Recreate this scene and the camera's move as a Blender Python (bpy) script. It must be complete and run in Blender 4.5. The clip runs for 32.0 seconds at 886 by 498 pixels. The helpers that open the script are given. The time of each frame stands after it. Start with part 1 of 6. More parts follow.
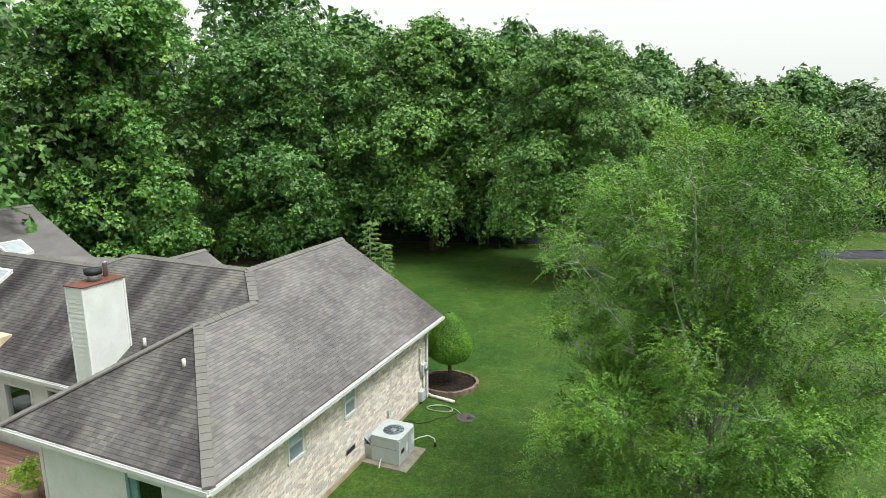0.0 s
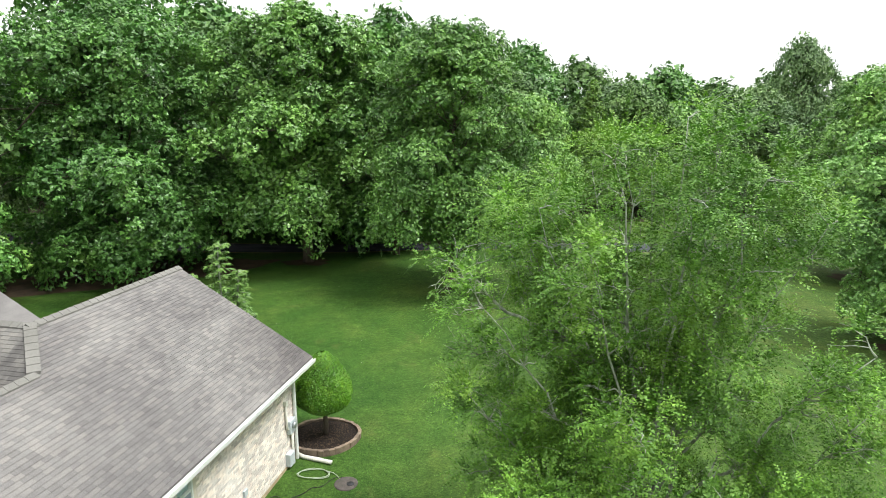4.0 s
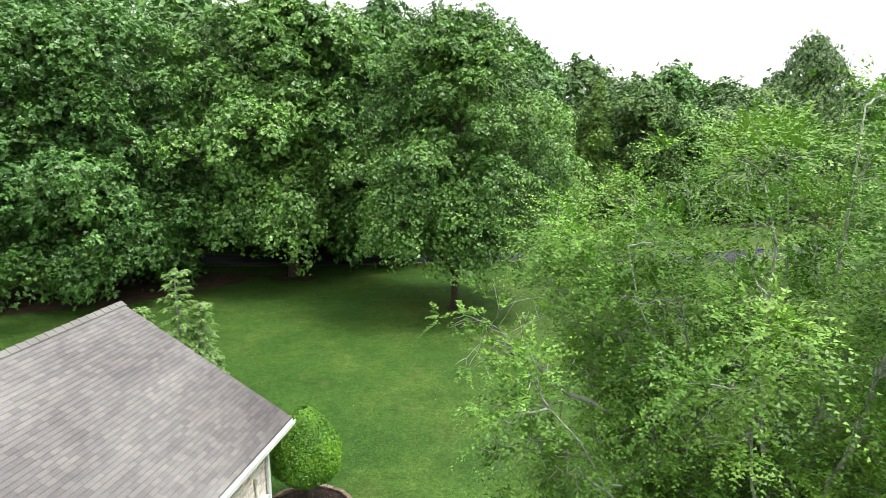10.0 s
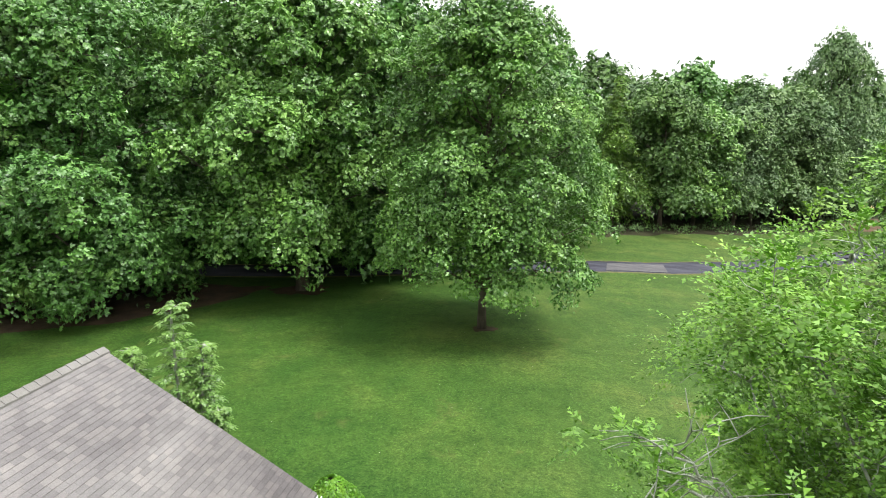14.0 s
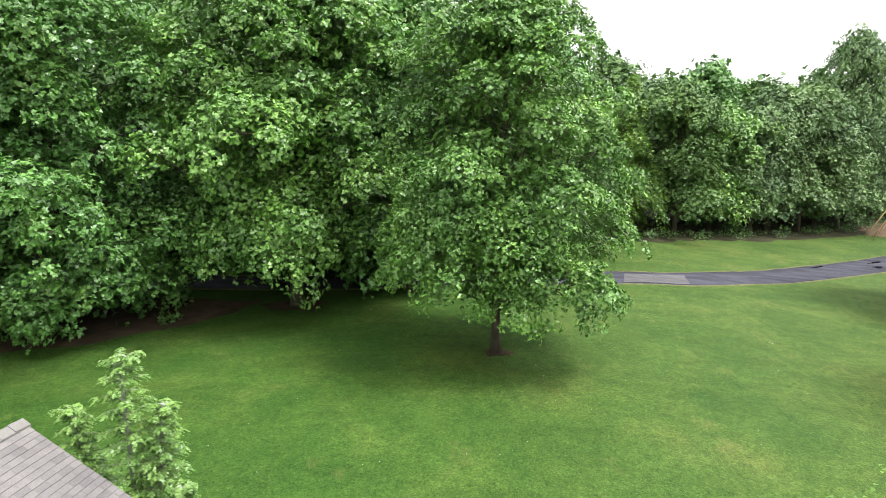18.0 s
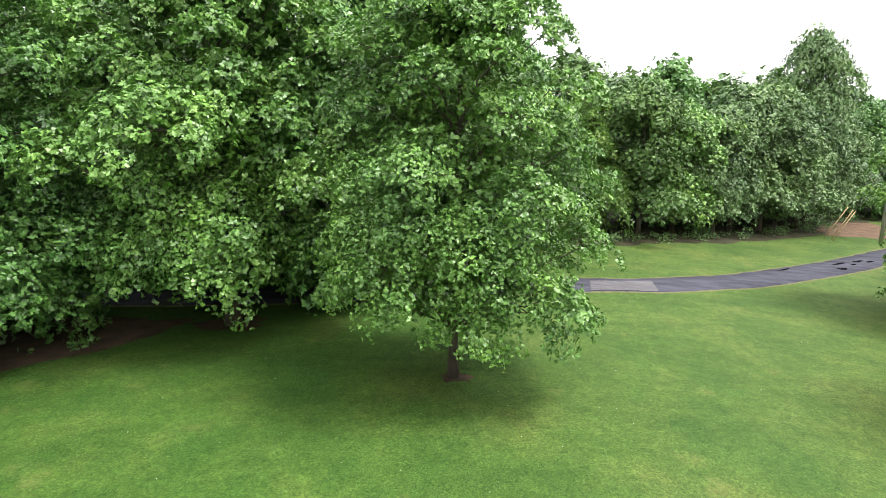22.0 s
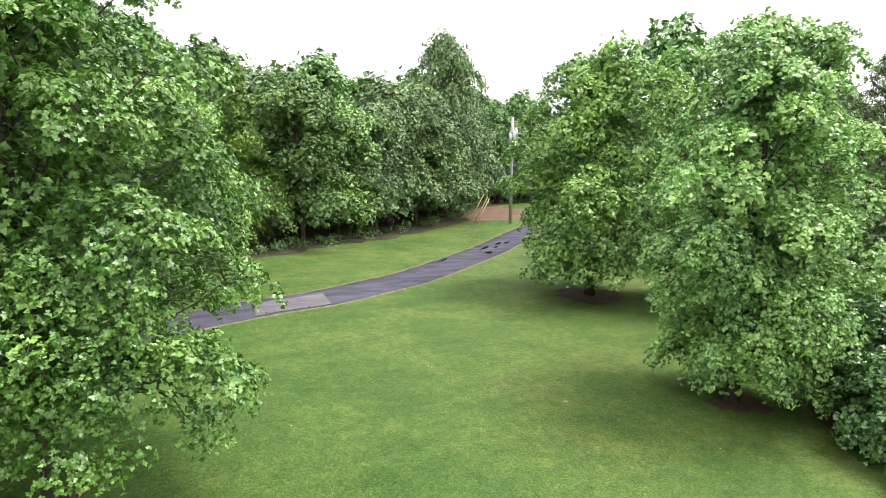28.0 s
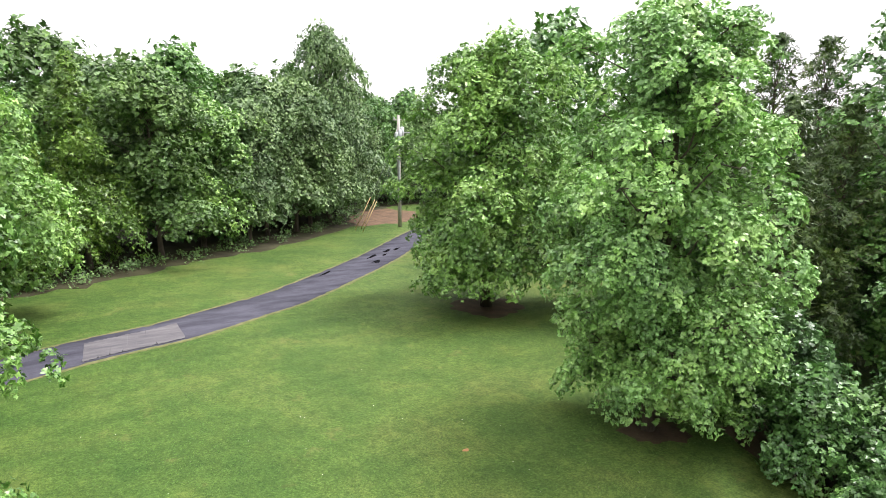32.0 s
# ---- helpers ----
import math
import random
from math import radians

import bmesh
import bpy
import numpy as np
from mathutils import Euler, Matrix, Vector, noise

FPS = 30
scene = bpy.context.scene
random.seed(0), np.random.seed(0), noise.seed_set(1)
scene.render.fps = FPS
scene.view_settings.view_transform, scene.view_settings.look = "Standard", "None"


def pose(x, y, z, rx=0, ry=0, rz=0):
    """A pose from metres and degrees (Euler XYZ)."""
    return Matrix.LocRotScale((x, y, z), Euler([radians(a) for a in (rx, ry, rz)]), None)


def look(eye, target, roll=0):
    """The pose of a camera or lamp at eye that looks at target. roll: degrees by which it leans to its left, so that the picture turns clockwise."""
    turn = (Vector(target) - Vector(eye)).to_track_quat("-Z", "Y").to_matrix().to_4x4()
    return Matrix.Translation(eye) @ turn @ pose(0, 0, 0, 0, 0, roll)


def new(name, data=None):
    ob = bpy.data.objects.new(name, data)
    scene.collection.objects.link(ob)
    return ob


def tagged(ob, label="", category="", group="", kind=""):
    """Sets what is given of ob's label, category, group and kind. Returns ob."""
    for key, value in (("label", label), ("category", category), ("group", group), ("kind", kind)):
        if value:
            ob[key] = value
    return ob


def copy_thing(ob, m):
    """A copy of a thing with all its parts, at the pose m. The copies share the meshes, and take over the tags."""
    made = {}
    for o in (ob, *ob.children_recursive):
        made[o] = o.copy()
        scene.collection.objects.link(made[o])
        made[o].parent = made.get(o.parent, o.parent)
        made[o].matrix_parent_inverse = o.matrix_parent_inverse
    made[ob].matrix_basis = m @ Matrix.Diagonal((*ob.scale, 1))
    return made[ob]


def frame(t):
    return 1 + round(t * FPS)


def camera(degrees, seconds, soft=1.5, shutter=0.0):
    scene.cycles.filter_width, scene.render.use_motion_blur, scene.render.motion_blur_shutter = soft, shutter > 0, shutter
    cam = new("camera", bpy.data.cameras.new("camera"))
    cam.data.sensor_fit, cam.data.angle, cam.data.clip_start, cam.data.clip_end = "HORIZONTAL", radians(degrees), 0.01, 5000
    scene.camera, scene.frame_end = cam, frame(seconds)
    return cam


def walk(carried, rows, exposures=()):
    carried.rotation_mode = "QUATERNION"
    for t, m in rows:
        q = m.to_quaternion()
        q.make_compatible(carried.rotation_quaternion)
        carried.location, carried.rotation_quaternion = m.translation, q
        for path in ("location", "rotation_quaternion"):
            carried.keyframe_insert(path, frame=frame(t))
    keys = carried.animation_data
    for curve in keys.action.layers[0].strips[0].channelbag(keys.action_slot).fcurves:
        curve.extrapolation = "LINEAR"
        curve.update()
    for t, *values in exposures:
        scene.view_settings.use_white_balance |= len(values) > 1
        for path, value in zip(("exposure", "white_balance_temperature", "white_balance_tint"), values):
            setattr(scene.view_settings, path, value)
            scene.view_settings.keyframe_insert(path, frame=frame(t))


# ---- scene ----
cam = camera(71.8, 32.0, soft=0.8)
EXPOSURES = [(0, 0.4, 6500, 3), (3, 0.7, 6500, 4), (6, 0.8, 6500, 6), (13, 0.9, 6500, 8), (19, 1.1, 6500, 10), (24, 1.2, 6500, 14), (32, 1.15, 6500, 17)]
PATH = [
    (0, (0.84, -1.696, 9.352), (0.305, 0.183, 8.923), 0.0),
    (0.5, (0.662, -1.159, 9.44), (0.229, 0.743, 8.999), -0.1),
    (1, (0.543, -0.699, 9.446), (0.219, 1.224, 9.002), -0.2),
    (1.5, (0.448, -0.246, 9.434), (0.194, 1.688, 8.99), -0.1),
    (2, (0.393, 0.181, 9.405), (0.175, 2.12, 8.963), -0.2),
    (2.5, (0.355, 0.595, 9.39), (0.164, 2.536, 8.949), -0.1),
    (3, (0.331, 0.991, 9.386), (0.155, 2.934, 8.945), -0.1),
    (3.5, (0.334, 1.402, 9.346), (0.165, 3.346, 8.906), -0.1),
    (5.5, (0.339, 2.749, 9.293), (0.189, 4.695, 8.855), -0.0),
    (6, (0.322, 3.032, 9.266), (0.176, 4.978, 8.829), -0.1),
    (6.5, (0.314, 3.296, 9.232), (0.171, 5.243, 8.798), -0.0),
    (7, (0.316, 3.544, 9.207), (0.173, 5.491, 8.774), -0.1),
    (7.5, (0.267, 3.754, 9.193), (0.125, 5.702, 8.761), -0.1),
    (8, (0.141, 3.97, 9.18), (0.001, 5.918, 8.746), -0.1),
    (8.5, (0.024, 4.208, 9.173), (-0.113, 6.156, 8.74), 0.0),
    (9, (-0.072, 4.555, 9.153), (-0.209, 6.503, 8.721), -0.0),
    (9.5, (-0.197, 4.905, 9.142), (-0.335, 6.853, 8.71), -0.1),
    (10, (-0.43, 5.225, 9.149), (-0.567, 7.173, 8.717), -0.0),
    (10.5, (-0.721, 5.509, 9.15), (-0.858, 7.457, 8.717), 0.0),
    (11, (-0.988, 5.84, 9.13), (-1.126, 7.788, 8.698), 0.0),
    (11.5, (-1.188, 6.182, 9.127), (-1.326, 8.129, 8.695), 0.1),
    (12, (-1.357, 6.536, 9.136), (-1.492, 8.484, 8.704), 0.1),
    (12.5, (-1.452, 6.909, 9.135), (-1.589, 8.856, 8.703), 0.1),
    (13, (-1.547, 7.254, 9.107), (-1.683, 9.202, 8.677), 0.0),
    (13.5, (-1.612, 7.585, 9.117), (-1.747, 9.533, 8.686), -0.0),
    (14, (-1.715, 7.833, 9.137), (-1.849, 9.781, 8.705), 0.1),
    (14.5, (-1.888, 8.113, 9.131), (-2.022, 10.061, 8.699), 0.1),
    (16.5, (-2.273, 9.348, 9.091), (-2.408, 11.297, 8.662), 0.1),
    (17, (-2.28, 9.696, 9.093), (-2.413, 11.645, 8.664), 0.0),
    (17.5, (-2.242, 10.024, 9.119), (-2.375, 11.972, 8.688), 0.1),
    (18, (-2.233, 10.377, 9.102), (-2.367, 12.326, 8.672), 0.1),
    (18.5, (-2.21, 10.704, 9.092), (-2.344, 12.652, 8.663), 0.1),
    (19, (-2.219, 10.998, 9.105), (-2.35, 12.947, 8.676), 0.1),
    (19.5, (-2.164, 11.311, 9.093), (-2.296, 13.26, 8.664), 0.1),
    (20, (-2.108, 11.622, 9.074), (-2.241, 13.571, 8.648), -0.1),
    (20.5, (-2.071, 11.991, 9.062), (-2.172, 13.942, 8.633), 0.1),
    (21, (-2.068, 12.378, 9.011), (-2.111, 14.331, 8.582), 0.2),
    (21.5, (-2.075, 12.77, 8.905), (-2.096, 14.724, 8.479), 0.2),
    (22, (-2.019, 12.993, 8.881), (-2.028, 14.947, 8.456), 0.2),
    (22.5, (-1.986, 13.236, 8.889), (-1.897, 15.188, 8.461), 0.2),
    (23, (-1.931, 13.428, 8.913), (-1.782, 15.376, 8.485), 0.1),
    (23.5, (-1.856, 13.663, 8.892), (-1.6, 15.6, 8.464), 0.1),
    (24, (-1.783, 13.985, 8.889), (-1.386, 15.898, 8.461), -0.0),
    (24.5, (-1.672, 14.298, 8.91), (-1.22, 16.199, 8.482), -0.1),
    (26.5, (-1.155, 15.732, 8.923), (-0.507, 17.574, 8.494), -0.1),
    (27, (-0.966, 16.125, 8.918), (-0.245, 17.941, 8.49), -0.0),
    (27.5, (-0.779, 16.576, 8.879), (0.091, 18.325, 8.451), -0.0),
    (28, (-0.443, 17.032, 8.802), (0.547, 18.716, 8.375), -0.0),
    (28.5, (-0.17, 17.479, 8.808), (0.945, 19.083, 8.38), -0.1),
    (29, (0.122, 17.856, 8.793), (1.313, 19.404, 8.363), -0.2),
    (29.5, (0.366, 18.183, 8.74), (1.589, 19.706, 8.31), -0.2),
    (30, (0.679, 18.556, 8.717), (1.92, 20.064, 8.288), -0.2),
    (30.5, (1.013, 18.916, 8.695), (2.266, 20.414, 8.264), -0.1),
    (31, (1.329, 19.236, 8.666), (2.592, 20.726, 8.236), -0.1),
    (31.5, (1.675, 19.513, 8.684), (2.941, 21.0, 8.252), -0.0),
    (32, (2.005, 19.834, 8.673), (3.277, 21.316, 8.243), 0.0),
]
walk(cam, [(t, look(eye, target, roll)) for t, eye, target, roll in PATH], EXPOSURES)

# ---- sky and sun: a bright overcast day ----
world = bpy.data.worlds.new("overcast_sky")
scene.world = world
world.use_nodes = True
wn = world.node_tree.nodes
wl = world.node_tree.links
sky = wn.new("ShaderNodeTexSky")
sky.sky_type, sky.sun_disc = "NISHITA", False
sky.sun_elevation, sky.sun_rotation = radians(61), radians(102.5)
grey = wn.new("ShaderNodeHueSaturation")
grey.inputs["Saturation"].default_value = 0.1
grey.inputs["Value"].default_value = 0.12
where = wn.new("ShaderNodeTexCoord")
split = wn.new("ShaderNodeSeparateXYZ")
rise = wn.new("ShaderNodeMapRange")
rise.inputs["To Min"].default_value, rise.inputs["To Max"].default_value = 0.66, 1.6
cloud = wn.new("ShaderNodeMix")
cloud.data_type = "RGBA"
cloud.inputs["Factor"].default_value = 0.85
wl.new(where.outputs["Generated"], split.inputs[0])
wl.new(split.outputs["Z"], rise.inputs["Value"])
wl.new(sky.outputs[0], grey.inputs["Color"])
wl.new(grey.outputs[0], cloud.inputs["A"])
wl.new(rise.outputs[0], cloud.inputs["B"])
wl.new(cloud.outputs["Result"], wn["Background"].inputs["Color"])
wn["Background"].inputs["Strength"].default_value = 1.0

sun = new("sun", bpy.data.lights.new("sun", "SUN"))
sun.data.energy, sun.data.angle, sun.data.color = 2.6, radians(20), (1.0, 0.985, 0.96)
sun.matrix_basis = look((27, -6, 50), (0, 0, 0))


# ---- materials ----
def link(nt, a, b):
    nt.links.new(a, b)


def noise_tex(nt, scale, detail=4, rough=0.6, stretch=None):
    geo = nt.nodes.new("ShaderNodeNewGeometry")
    tex = nt.nodes.new("ShaderNodeTexNoise")
    tex.inputs["Scale"].default_value, tex.inputs["Detail"].default_value, tex.inputs["Roughness"].default_value = scale, detail, rough
    if stretch:
        mp = nt.nodes.new("ShaderNodeMapping")
        mp.inputs["Scale"].default_value = stretch
        link(nt, geo.outputs["Position"], mp.inputs["Vector"])
        link(nt, mp.outputs[0], tex.inputs["Vector"])
    else:
        link(nt, geo.outputs["Position"], tex.inputs["Vector"])
    return tex.outputs["Fac"]


def ramp(nt, fac, stops):
    node = nt.nodes.new("ShaderNodeValToRGB")
    link(nt, fac, node.inputs["Fac"])
    el = node.color_ramp.elements
    while len(el) < len(stops):
        el.new(0.5)
    for e, (pos, c) in zip(el, stops):
        e.position, e.color = pos, (*c, 1)
    return node.outputs["Color"]


def blend(nt, fac, a, b, mode="MIX"):
    node = nt.nodes.new("ShaderNodeMix")
    node.data_type, node.blend_type = "RGBA", mode
    for key, v in (("Factor", fac), ("A", a), ("B", b)):
        sock = node.inputs[key]
        if isinstance(v, tuple):
            sock.default_value = (*v, 1)
        elif isinstance(v, (int, float)):
            sock.default_value = v
        else:
            link(nt, v, sock)
    return node.outputs["Result"]


def surface(name, base, dark, scale=6.0, fine=60.0, rough=0.8, metal=0.0, bump=0.2, fine_amount=0.35, vary=0.0, stretch=None, spec=0.3):
    """A plain rough surface: two tones at a coarse scale, grain at a fine one, a bump, and a tone per piece."""
    m = bpy.data.materials.new(name)
    m.use_nodes = True
    nt = m.node_tree
    b = nt.nodes["Principled BSDF"]
    coarse = noise_tex(nt, scale, 5, 0.6, stretch)
    grain = noise_tex(nt, fine, 3, 0.7)
    col = ramp(nt, coarse, [(0.3, dark), (0.68, base)])
    col = blend(nt, fine_amount, col, ramp(nt, grain, [(0.25, (0.45, 0.45, 0.45)), (0.75, (1.35, 1.35, 1.35))]), "MULTIPLY")
    if vary:
        info = nt.nodes.new("ShaderNodeObjectInfo")
        geo = nt.nodes.new("ShaderNodeNewGeometry")
        add = nt.nodes.new("ShaderNodeMath")
        add.operation = "ADD"
        link(nt, info.outputs["Random"], add.inputs[0])
        link(nt, geo.outputs["Random Per Island"], add.inputs[1])
        frac = nt.nodes.new("ShaderNodeMath")
        frac.operation = "FRACT"
        link(nt, add.outputs[0], frac.inputs[0])
        col = blend(nt, vary, col, ramp(nt, frac.outputs[0], [(0.0, (0.35, 0.33, 0.33)), (0.5, (1, 1, 1)), (1.0, (1.7, 1.62, 1.5))]), "MULTIPLY")
    link(nt, col, b.inputs["Base Color"])
    b.inputs["Roughness"].default_value, b.inputs["Metallic"].default_value = rough, metal
    b.inputs["Specular IOR Level"].default_value = spec
    if bump:
        bp = nt.nodes.new("ShaderNodeBump")
        bp.inputs["Strength"].default_value, bp.inputs["Distance"].default_value = bump, 0.02
        link(nt, grain, bp.inputs["Height"])
        link(nt, bp.outputs[0], b.inputs["Normal"])
    return m


def leaf_material(name, dark, mid, light, young=(0.30, 0.42, 0.08), young_amount=0.12, patch=0.35, shine=0.40, through_light=0.11):
    """Leaves: a tone per leaf, paler sprays at a coarse scale, some light let through."""
    m = bpy.data.materials.new(name)
    m.use_nodes = True
    nt = m.node_tree
    b = nt.nodes["Principled BSDF"]
    geo = nt.nodes.new("ShaderNodeNewGeometry")
    rnd = geo.outputs["Random Per Island"]
    tuft = noise_tex(nt, 2.1, 3, 0.65)
    both = nt.nodes.new("ShaderNodeMath")
    both.operation = "MULTIPLY_ADD"
    both.inputs[1].default_value = 0.45
    link(nt, rnd, both.inputs[0])
    lift = nt.nodes.new("ShaderNodeMapRange")
    lift.inputs["From Min"].default_value, lift.inputs["From Max"].default_value, lift.inputs["To Max"].default_value = 0.3, 0.7, 0.6
    link(nt, tuft, lift.inputs["Value"])
    link(nt, lift.outputs[0], both.inputs[2])
    col = ramp(nt, both.outputs[0], [(0.0, dark), (0.5, mid), (1.0, light)])
    coarse = noise_tex(nt, patch, 2, 0.5)
    tone = ramp(nt, coarse, [(0.32, (0.75, 0.8, 0.85)), (0.66, (1.25, 1.2, 1.05))])
    col = blend(nt, 1.0, col, tone, "MULTIPLY")
    spray = noise_tex(nt, patch * 2.3, 3, 0.6)
    yfac = nt.nodes.new("ShaderNodeMapRange")
    yfac.inputs["From Min"].default_value, yfac.inputs["From Max"].default_value = 0.52, 0.72
    yfac.inputs["To Max"].default_value = young_amount * 3
    link(nt, spray, yfac.inputs["Value"])
    col = blend(nt, yfac.outputs[0], col, young)
    link(nt, col, b.inputs["Base Color"])
    b.inputs["Roughness"].default_value = shine
    b.inputs["Specular IOR Level"].default_value = 0.5
    trans = nt.nodes.new("ShaderNodeBsdfTranslucent")
    link(nt, blend(nt, 1.0, col, (0.95, 1.2, 0.75), "MULTIPLY"), trans.inputs["Color"])
    mix = nt.nodes.new("ShaderNodeMixShader")
    mix.inputs[0].default_value = through_light
    link(nt, b.outputs[0], mix.inputs[1])
    link(nt, trans.outputs[0], mix.inputs[2])
    link(nt, mix.outputs[0], nt.nodes["Material Output"].inputs["Surface"])
    return m


def lawn_material(name):
    m = bpy.data.materials.new(name)
    m.use_nodes = True
    nt = m.node_tree
    b = nt.nodes["Principled BSDF"]
    wide = noise_tex(nt, 0.22, 4, 0.6)
    tuft = noise_tex(nt, 3.0, 5, 0.7)
    blade = noise_tex(nt, 26.0, 3, 0.75)
    mow = noise_tex(nt, 1.0, 4, 0.65, (0.32, 0.85, 1.0))
    col = ramp(nt, wide, [(0.32, (0.0285, 0.0785, 0.0120)), (0.52, (0.0405, 0.0965, 0.0155)), (0.72, (0.0630, 0.1150, 0.0228))])
    clover = noise_tex(nt, 12.0, 5, 0.8)
    dry = noise_tex(nt, 0.55, 5, 0.7)
    col = blend(nt, 0.6, col, ramp(nt, mow, [(0.35, (0.75, 0.80, 0.78)), (0.65, (1.25, 1.18, 1.2))]), "MULTIPLY")
    col = blend(nt, 0.85, col, ramp(nt, tuft, [(0.3, (0.66, 0.72, 0.66)), (0.7, (1.36, 1.26, 1.34))]), "MULTIPLY")
    col = blend(nt, 0.9, col, ramp(nt, clover, [(0.32, (0.50, 0.58, 0.55)), (0.68, (1.55, 1.42, 1.42))]), "MULTIPLY")
    col = blend(nt, 0.85, col, ramp(nt, blade, [(0.3, (0.45, 0.5, 0.45)), (0.7, (1.6, 1.45, 1.4))]), "MULTIPLY")
    swath = noise_tex(nt, 0.7, 6, 0.75, (1.0, 0.6, 1.0))
    col = blend(nt, 0.5, col, ramp(nt, swath, [(0.36, (0.70, 0.86, 0.80)), (0.5, (1, 1, 1)), (0.66, (1.30, 1.10, 1.10))]), "MULTIPLY")
    thin = nt.nodes.new("ShaderNodeMapRange")
    thin.inputs["From Min"].default_value, thin.inputs["From Max"].default_value, thin.inputs["To Max"].default_value = 0.6, 0.78, 0.5
    link(nt, dry, thin.inputs["Value"])
    col = blend(nt, thin.outputs[0], col, (0.16, 0.17, 0.05))
    # Grass drier and yellower eastwards; the open side's brighter light is painted in too
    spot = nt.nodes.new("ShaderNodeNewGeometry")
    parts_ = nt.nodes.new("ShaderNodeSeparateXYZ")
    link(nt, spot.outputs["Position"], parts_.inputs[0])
    east_lit = nt.nodes.new("ShaderNodeMapRange")
    east_lit.inputs["From Min"].default_value, east_lit.inputs["From Max"].default_value, east_lit.inputs["To Max"].default_value = -6.0, 12.0, 1.0
    link(nt, parts_.outputs["X"], east_lit.inputs["Value"])
    col = blend(nt, east_lit.outputs[0], col, blend(nt, 1.0, col, (1.45, 1.12, 1.5), "MULTIPLY"))
    link(nt, col, b.inputs["Base Color"])
    b.inputs["Roughness"].default_value = 0.75
    b.inputs["Specular IOR Level"].default_value = 0.15
    bp = nt.nodes.new("ShaderNodeBump")
    bp.inputs["Strength"].default_value, bp.inputs["Distance"].default_value = 0.5, 0.05
    link(nt, blade, bp.inputs["Height"])
    link(nt, bp.outputs[0], b.inputs["Normal"])
    return m


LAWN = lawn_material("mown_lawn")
ASPHALT = surface("asphalt", (0.085, 0.085, 0.105), (0.036, 0.036, 0.047), 0.8, 40, 0.95, bump=0.35, spec=0.08, stretch=(0.5, 1.6, 1))
SOIL = surface("bare_soil", (0.10, 0.066, 0.042), (0.045, 0.032, 0.02), 1.2, 14, 0.95, bump=0.6)
LITTER = surface("leaf_litter", (0.16, 0.10, 0.06), (0.07, 0.045, 0.028), 1.5, 18, 0.95, bump=0.6)
# Litter brown darkened for the shade beneath the wood and inside the holly
SHADE_BROWN = surface("shade_painted_brown", (0.05, 0.05, 0.022), (0.025, 0.022, 0.012), 0.7, 12, 0.95, bump=0.5)
BARK = surface("grey_brown_bark", (0.15, 0.12, 0.095), (0.055, 0.044, 0.035), 5, 30, 0.9, bump=0.8, stretch=(1, 1, 0.25))
LICHEN_BARK = surface("lichened_bark", (0.54, 0.57, 0.50), (0.15, 0.15, 0.12), 7, 30, 0.9, bump=0.8)
CLAY = surface("orange_clay", (0.42, 0.22, 0.10), (0.30, 0.15, 0.07), 8, 30, 0.95)
LEAF_MAPLE = leaf_material("maple_leaf", (0.014, 0.041, 0.008), (0.077, 0.188, 0.041), (0.190, 0.400, 0.099), young_amount=0.08)
LEAF_PALE = leaf_material("pale_maple_leaf", (0.017, 0.048, 0.008), (0.093, 0.214, 0.036), (0.252, 0.458, 0.111), young=(0.304, 0.489, 0.122), young_amount=0.2)
LEAF_BRIGHT = leaf_material("bright_maple_leaf", (0.017, 0.055, 0.009), (0.103, 0.261, 0.048), (0.263, 0.516, 0.127), young=(0.444, 0.613, 0.135), young_amount=0.18)
LEAF_PEAR = leaf_material("glossy_dark_leaf", (0.016, 0.045, 0.008), (0.091, 0.211, 0.038), (0.237, 0.430, 0.095), young_amount=0.05, shine=0.4)
LEAF_ELM = leaf_material("elm_leaf", (0.018, 0.053, 0.006), (0.098, 0.220, 0.026), (0.245, 0.452, 0.063), young=(0.322, 0.470, 0.068), young_amount=0.14, shine=0.55, through_light=0.16)
LEAF_OAK = leaf_material("oak_leaf", (0.028, 0.067, 0.015), (0.144, 0.289, 0.062), (0.358, 0.591, 0.165), young=(0.469, 0.663, 0.151), young_amount=0.14)
LEAF_TULIP = leaf_material("tulip_poplar_leaf", (0.034, 0.079, 0.020), (0.169, 0.337, 0.094), (0.418, 0.685, 0.231), young=(0.596, 0.820, 0.254), young_amount=0.14)
LEAF_WOOD = leaf_material("woodland_leaf", (0.015, 0.034, 0.007), (0.073, 0.152, 0.037), (0.182, 0.325, 0.088), young_amount=0.06, patch=0.2, shine=0.55)
LEAF_GREY = leaf_material("grey_green_leaf", (0.023, 0.045, 0.016), (0.105, 0.188, 0.070), (0.263, 0.395, 0.167), young_amount=0.05, patch=0.2, shine=0.55)
LEAF_BLUE = leaf_material("bluish_green_leaf", (0.014, 0.036, 0.009), (0.067, 0.164, 0.044), (0.171, 0.340, 0.102), young_amount=0.05)
LEAF_OLIVE = leaf_material("olive_cedar_leaf", (0.031, 0.071, 0.012), (0.096, 0.195, 0.026), (0.194, 0.350, 0.052), young=(0.325, 0.453, 0.060), young_amount=0.14)
LEAF_CEDAR = leaf_material("cedar_needle", (0.019, 0.041, 0.013), (0.060, 0.113, 0.027), (0.118, 0.186, 0.046), young=(0.218, 0.227, 0.055), young_amount=0.12)
LEAF_BOX = leaf_material("clipped_holly_leaf", (0.047, 0.137, 0.009), (0.092, 0.236, 0.015), (0.165, 0.335, 0.025), young=(0.280, 0.427, 0.029), young_amount=0.1, patch=1.5)
